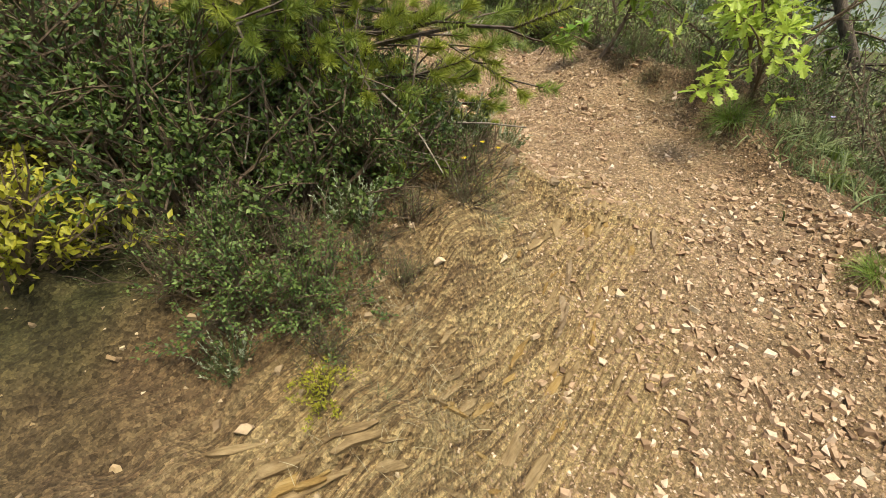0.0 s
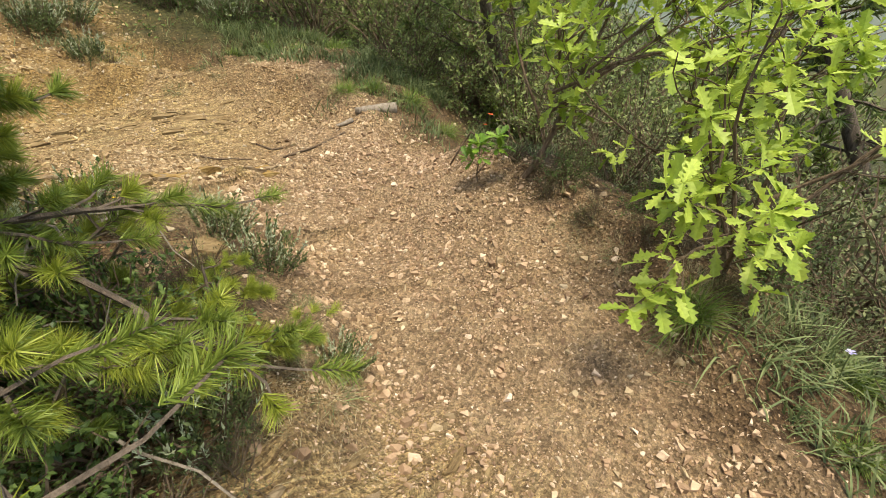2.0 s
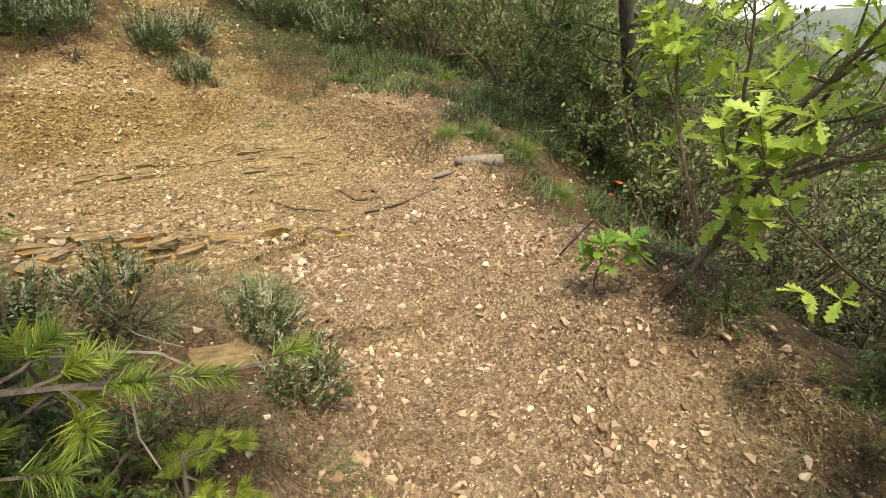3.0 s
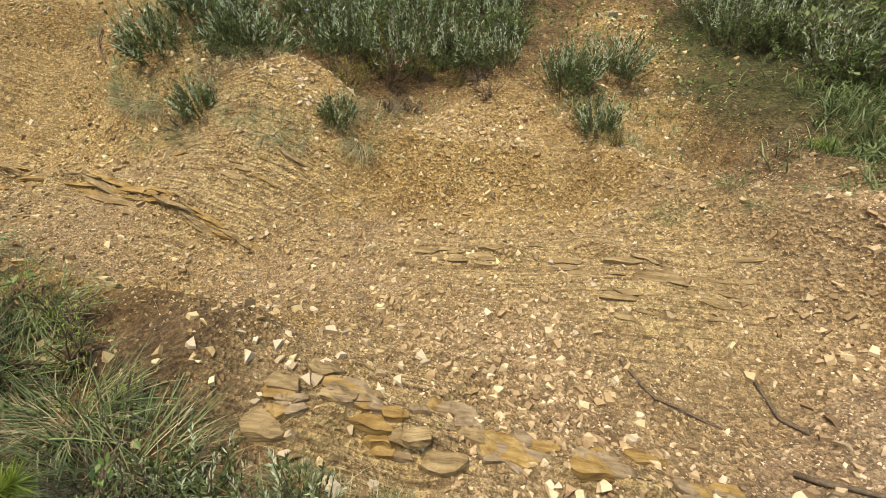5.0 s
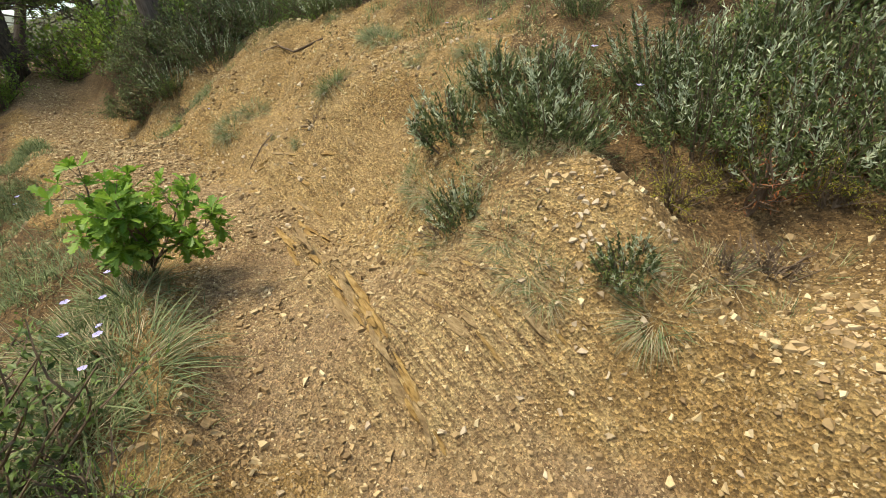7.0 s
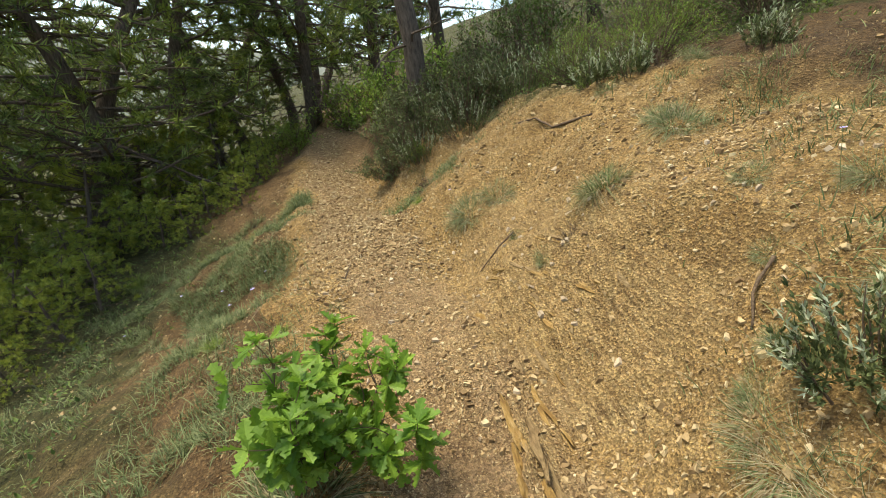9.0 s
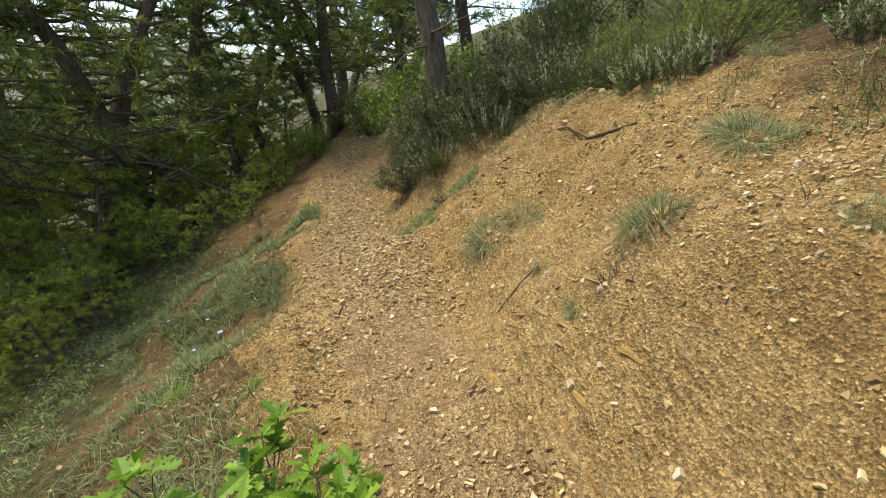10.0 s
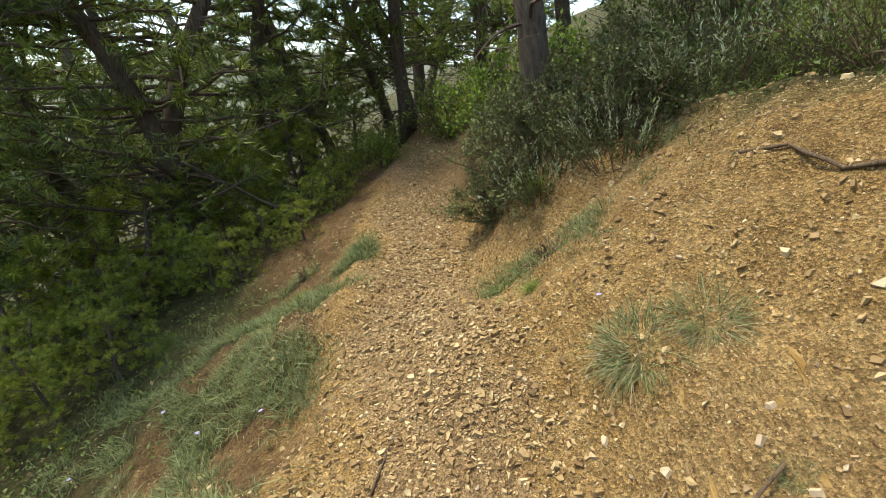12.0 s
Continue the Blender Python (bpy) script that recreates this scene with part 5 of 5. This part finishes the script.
for place in ((-3.2, -3.9, 1.0), (-4.6, -4.5, 0.9), (-5.4, -4.4, 0.7), (-2.4, -4.8, 1.2), (-6.1, -5.1, 0.8), (-3.3, -5.5, 1.2), (-1.2, -4.4, 1.2), (-5.5, -5.8, 1.0), (-7.0, -6.4, 0.9), (-4.2, -5.3, 1.1), (-0.9, -3.0, 1.0), (-2.6, -6.4, 2.0), (-5.7, -7.2, 2.0), (-6.7, -7.9, 1.9), (-1.0, -6.2, 2.2), (-3.2, -7.8, 2.4), (-8.2, -8.9, 2.0), (-4.9, -8.4, 2.4), (-0.2, -8.0, 2.5), (-2.0, -5.6, 2.2), (-3.6, -6.3, 2.3), (-4.6, -7.4, 2.6), (-5.3, -6.4, 1.7), (-1.4, -7.0, 2.8), (-6.2, -6.9, 1.8), (-0.4, -5.2, 2.2)):
    copy_thing(low_fir, stand(place[0], place[1], R.uniform(0, 6.28), place[2], 0.02, 0.1))
big_pine = pine_tree(162, "tall dark pine with wide ragged limbs", 9.0, 0.16, 50, 0.12, 30, 0.16, 5.0, 11, 2.8, 0.4, (NEEDLE_FAR, NEEDLE), 14, group="pines of the wood", crook=0.1)
put_all(big_pine, [(-3.9, -6.9, 1.0), (-4.55, -6.75, 0.95), (-1.6, -7.5, 1.0), (-2.8, -9.5, 1.1), (-6.0, -8.8, 0.9), (-0.2, -10.5, 1.1), (-8.5, -12.5, 1.1), (-5.0, -13.0, 1.2), (-12.5, -9.5, 1.0), (-3.0, -11.5, 1.2), (-1.2, -13.5, 1.3), (1.2, -9.0, 1.2), (-2.6, -15.5, 1.4), (-7.0, -16.0, 1.4), (2.2, -12.5, 1.4), (-13.5, -14.5, 1.4), (0.4, -16.0, 1.4), (-14.5, -11.5, 1.2)], R, 0.0, 0.1)
thin_pine = pine_tree(163, "slender pine with a dark cracked trunk", 8.0, 0.11, 32, 0.18, 30, 0.18, 5.5, 9, 2.2, 0.25, (NEEDLE_FAR, NEEDLE), 10, group="slender pines", lean=0.06, crook=0.09)
put_all(thin_pine, [(-8.65, -7.4, 1.15), (-9.6, -9.6, 1.0), (-7.2, -10.2, 1.0), (-11.2, -7.5, 1.0), (-10.8, -5.0, 1.0), (-12.5, -12.5, 1.1), (1.35, 6.6, 0.5), (-1.0, 9.5, 0.8), (3.9, 7.1, 0.6), (5.5, 6.0, 0.7), (-11.5, -1.5, 1.0), (-12, 2.0, 1.0), (-2.0, -12.5, 1.0), (-7.8, -9.0, 0.9), (-9.3, -7.9, 0.8)], R, 0.0, 0.1)
turn_pine = pine_tree(164, "leaning pine with bare brown trunk at the trail's turn", 6.5, 0.14, 22, 0.5, 34, 0.14, 4.5, 9, 2.1, 0.12, (NEEDLE_FAR, NEEDLE), 5, lean=0.1)
turn_pine.matrix_world = Matrix.Translation((-7.15, -2.0, gz(-7.15, -2.0))) @ Matrix.Rotation(radians(9), 4, Vector((0.6, 0.3, 0)))

# flowers
flowers("violet_flower", "pale violet flower in the grass", [(-2.28, 2.2, 1), (-2.2, 2.3, 1.1), (-2.38, 2.1, 1), (-2.15, 2.12, 1.2), (-2.5, 2.0, 1), (-2.32, 1.95, 1.2), (-2.05, 2.32, 1), (-4.0, -0.9, 1), (-3.7, -1.2, 1.1), (-3.45, 0.1, 1.1), (-3.3, 0.0, 1),
        (-3.6, -1.9, 1), (-3.0, -1.8, 1), (-3.7, 4.0, 1.4), (-3.95, 3.8, 1.4), (-4.9, 3.5, 1), (-5.3, 3.0, 1), (-4.6, 2.9, 1), (2.0, 2.6, 1), (-5.3, 0.2, 0.8), (-4.35, 3.2, 1)], PETAL, 5, 0.016, 0.26)
flowers("yellow_flower", "tiny yellow flower by the trail", [(0.1, 1.9, 1), (0.13, 1.95, 1), (0.16, 1.88, 1.1), (0.07, 1.86, 1), (-0.62, 3.1, 0.8), (-2.85, -2.75, 1)], PETAL_YELLOW, 6, 0.011, 0.16)
flowers("red_flower", "small red flower in the strip of grass", [(0.95, 4.95, 1.4), (0.98, 4.98, 1.3)], PETAL_RED, 6, 0.014, 0.2)

def ground_cover():
    """Low leaves, seedlings and moss plants that hide the soil away from the trail."""
    rng = np.random.default_rng(401)
    x, y = rng.uniform(-12, 7, 120000), rng.uniform(-10, 10, 120000)
    d, zs, wd = trail_near(x, y)
    bare = (x < -2.5) & (x > -6.6) & (y > -1.9) & (y < 4.2)
    ok = (d > wd + 1.25) & ~bare & ((x > 1.2) | (y < 0.2) | (y > 5.8) | (x < -6.6)) & (lattice(0.45, 0.45, x, y, 31) + 0.5 * lattice(0.15, 0.15, x, y, 32) > -0.2)
    x, y = x[ok], y[ok]
    k = len(x)
    acc = Acc()
    pos = np.stack([x, y, ground_z(x, y) + rng.uniform(0, 0.09, k)], -1)
    spray(acc, LEAF_SHAPE, pos, rng.normal(size=(k, 3)) * np.array([1, 1, 0.5]) + np.array([0, 0, 0.5]), rng.uniform(0.02, 0.055, k), rng, up=UP)
    return tagged(new("ground_cover", acc.mesh("ground_cover", GREEN)), "low green plants covering the slope off the trail", "undergrowth", kind="stuff")


ground_cover()

# grass and litter that cover the ground
grass_field("verge_grass", "short green grass of the strip beyond the hairpin", [(0.3, 5.8, 0.6, 2), (0.9, 5.6, 0.5, 1.5), (-0.4, 6.4, 0.6, 2), (-1.2, 6.5, 0.5, 1.2), (1.3, 5.3, 0.5, 1), (2.2, 2.7, 0.4, 1), (1.5, 4.6, 0.5, 0.8)], 20000, 0.15, GRASS, 301)
grass_field("slope_grass", "rough grey-green grass on the slope below the trail", [(-4.3, -2.3, 0.6, 2), (-3.6, -1.9, 0.6, 2), (-3.2, -2.7, 0.7, 1.6), (-4.7, -3.0, 0.5, 1.2), (-3.2, -0.6, 0.5, 1.4), (-2.7, 0.6, 0.7, 1.5), (-2.2, 1.6, 0.5, 1.2), (-5.1, -2.8, 0.35, 0.8), (-4.75, -2.1, 0.35, 1), (-5.3, -2.6, 0.3, 0.8), (-4.2, -1.4, 0.3, 0.7), (-3.6, -3.6, 0.6, 1), (-2.5, -1.6, 0.9, 1.4), (-1.7, 2.3, 0.4, 0.8)], 50000, 0.13, GRASS, 302, 1.5)
grass_field("bank_grass", "thin dry grass on the upper bank", [(-4.3, 3.4, 0.6, 1.2), (-5.3, 3.2, 0.7, 1.2), (-5.9, 2.4, 0.5, 0.6), (-4.2, 3.9, 0.5, 1), (-3.7, 3.5, 0.3, 0.6), (-6.1, -0.4, 0.4, 1), (-5.8, -0.9, 0.3, 0.8), (-2.3, 5.6, 0.4, 0.6), (-6.3, 1.6, 0.5, 0.5), (-5.0, 4.6, 0.8, 1)], 14000, 0.11, GRASS, 303)
grass_field("dry_grass_litter", "straw and dead grass lying on the banks", [(0.1, 1.4, 0.35, 1.2), (-0.2, 1.15, 0.3, 1), (0.2, 2.5, 0.25, 0.7), (-0.5, 3.3, 0.4, 1), (-0.9, 3.1, 0.4, 0.8), (-3.4, 3.3, 0.4, 0.8), (-6.0, -0.5, 0.4, 0.8), (-4.4, -1.6, 0.4, 0.6), (1.4, 3.5, 0.3, 1.6), (1.7, 3.05, 0.35, 1.6), (-0.3, 2.9, 0.35, 1.4), (-5.5, 2.6, 0.7, 0.8), (-2.2, 2.0, 0.5, 0.8)], 20000, 0.07, STRAW, 304, 0.8)


# ---- loose stones on the ground, each a piece of it ----
def loose_stones():
    rng = np.random.default_rng(91)
    kinds = {}
    for mat in (STONE, PALE):
        for i in range(12):
            acc = Acc()
            acc.add(chip(rng), CHIP_F)
            kinds[mat.name, i] = acc.mesh("stone", mat)
    # patches: x, y, reach, how many, size, pale
    patches = [(-2.95, 3.88, 0.17, 46, 0.017, 1), (-3.1, 3.75, 0.2, 30, 0.015, 1), (-2.0, 5.5, 0.22, 40, 0.015, 1), (-2.55, 6.0, 0.2, 34, 0.016, 1), (-1.5, 5.2, 0.3, 26, 0.014, 1), (-3.2, 6.45, 0.12, 5, 0.05, 1),
               (1.2, 1.9, 0.4, 40, 0.017, 0), (1.0, 2.9, 0.4, 32, 0.02, 0), (-0.7, 4.6, 0.5, 40, 0.02, 0), (-1.15, 3.4, 0.3, 34, 0.017, 0), (-1.9, 3.6, 0.5, 34, 0.02, 0), (-0.6, 0.9, 0.4, 30, 0.017, 0),
               (-4.2, 0.7, 0.5, 40, 0.02, 0), (-5.1, 1.6, 0.4, 34, 0.017, 0), (-5.0, -0.6, 0.5, 30, 0.017, 0), (-4.9, 2.9, 0.5, 26, 0.022, 1), (-6.2, -2.8, 0.6, 24, 0.03, 0),
               (-2.2, 3.5, 0.45, 40, 0.016, 1), (-1.3, 4.2, 0.5, 50, 0.017, 1), (-0.4, 4.1, 0.45, 36, 0.018, 1), (-1.25, 3.35, 0.2, 30, 0.024, 1), (1.35, 1.7, 0.35, 40, 0.019, 1), (0.9, 3.2, 0.35, 24, 0.017, 1), (-4.4, 0.9, 0.5, 34, 0.02, 1), (-3.4, 1.6, 0.4, 24, 0.015, 1), (-5.1, 1.3, 0.4, 30, 0.022, 1)]
    for x0, y0, reach, k, size, pale in patches:
        for _ in range(k):
            x, y = x0 + rng.normal() * reach, y0 + rng.normal() * reach
            s = size * rng.uniform(0.65, 1.6)
            ob = new("stone", kinds[(PALE if pale else STONE).name, int(rng.integers(0, 12))])
            ob.parent = ground
            n = Vector(ground_normal(np.array([x]), np.array([y]))[0]) + Vector(rng.normal(size=3) * 0.15)
            q = Vector((0, 0, 1)).rotation_difference(n.normalized()).to_matrix().to_4x4()
            ob.matrix_world = Matrix.Translation((x, y, gz(x, y) + s * 0.08)) @ q @ Matrix.Rotation(rng.uniform(0, 6.28), 4, "Z") @ Matrix.Scale(s, 4)


loose_stones()
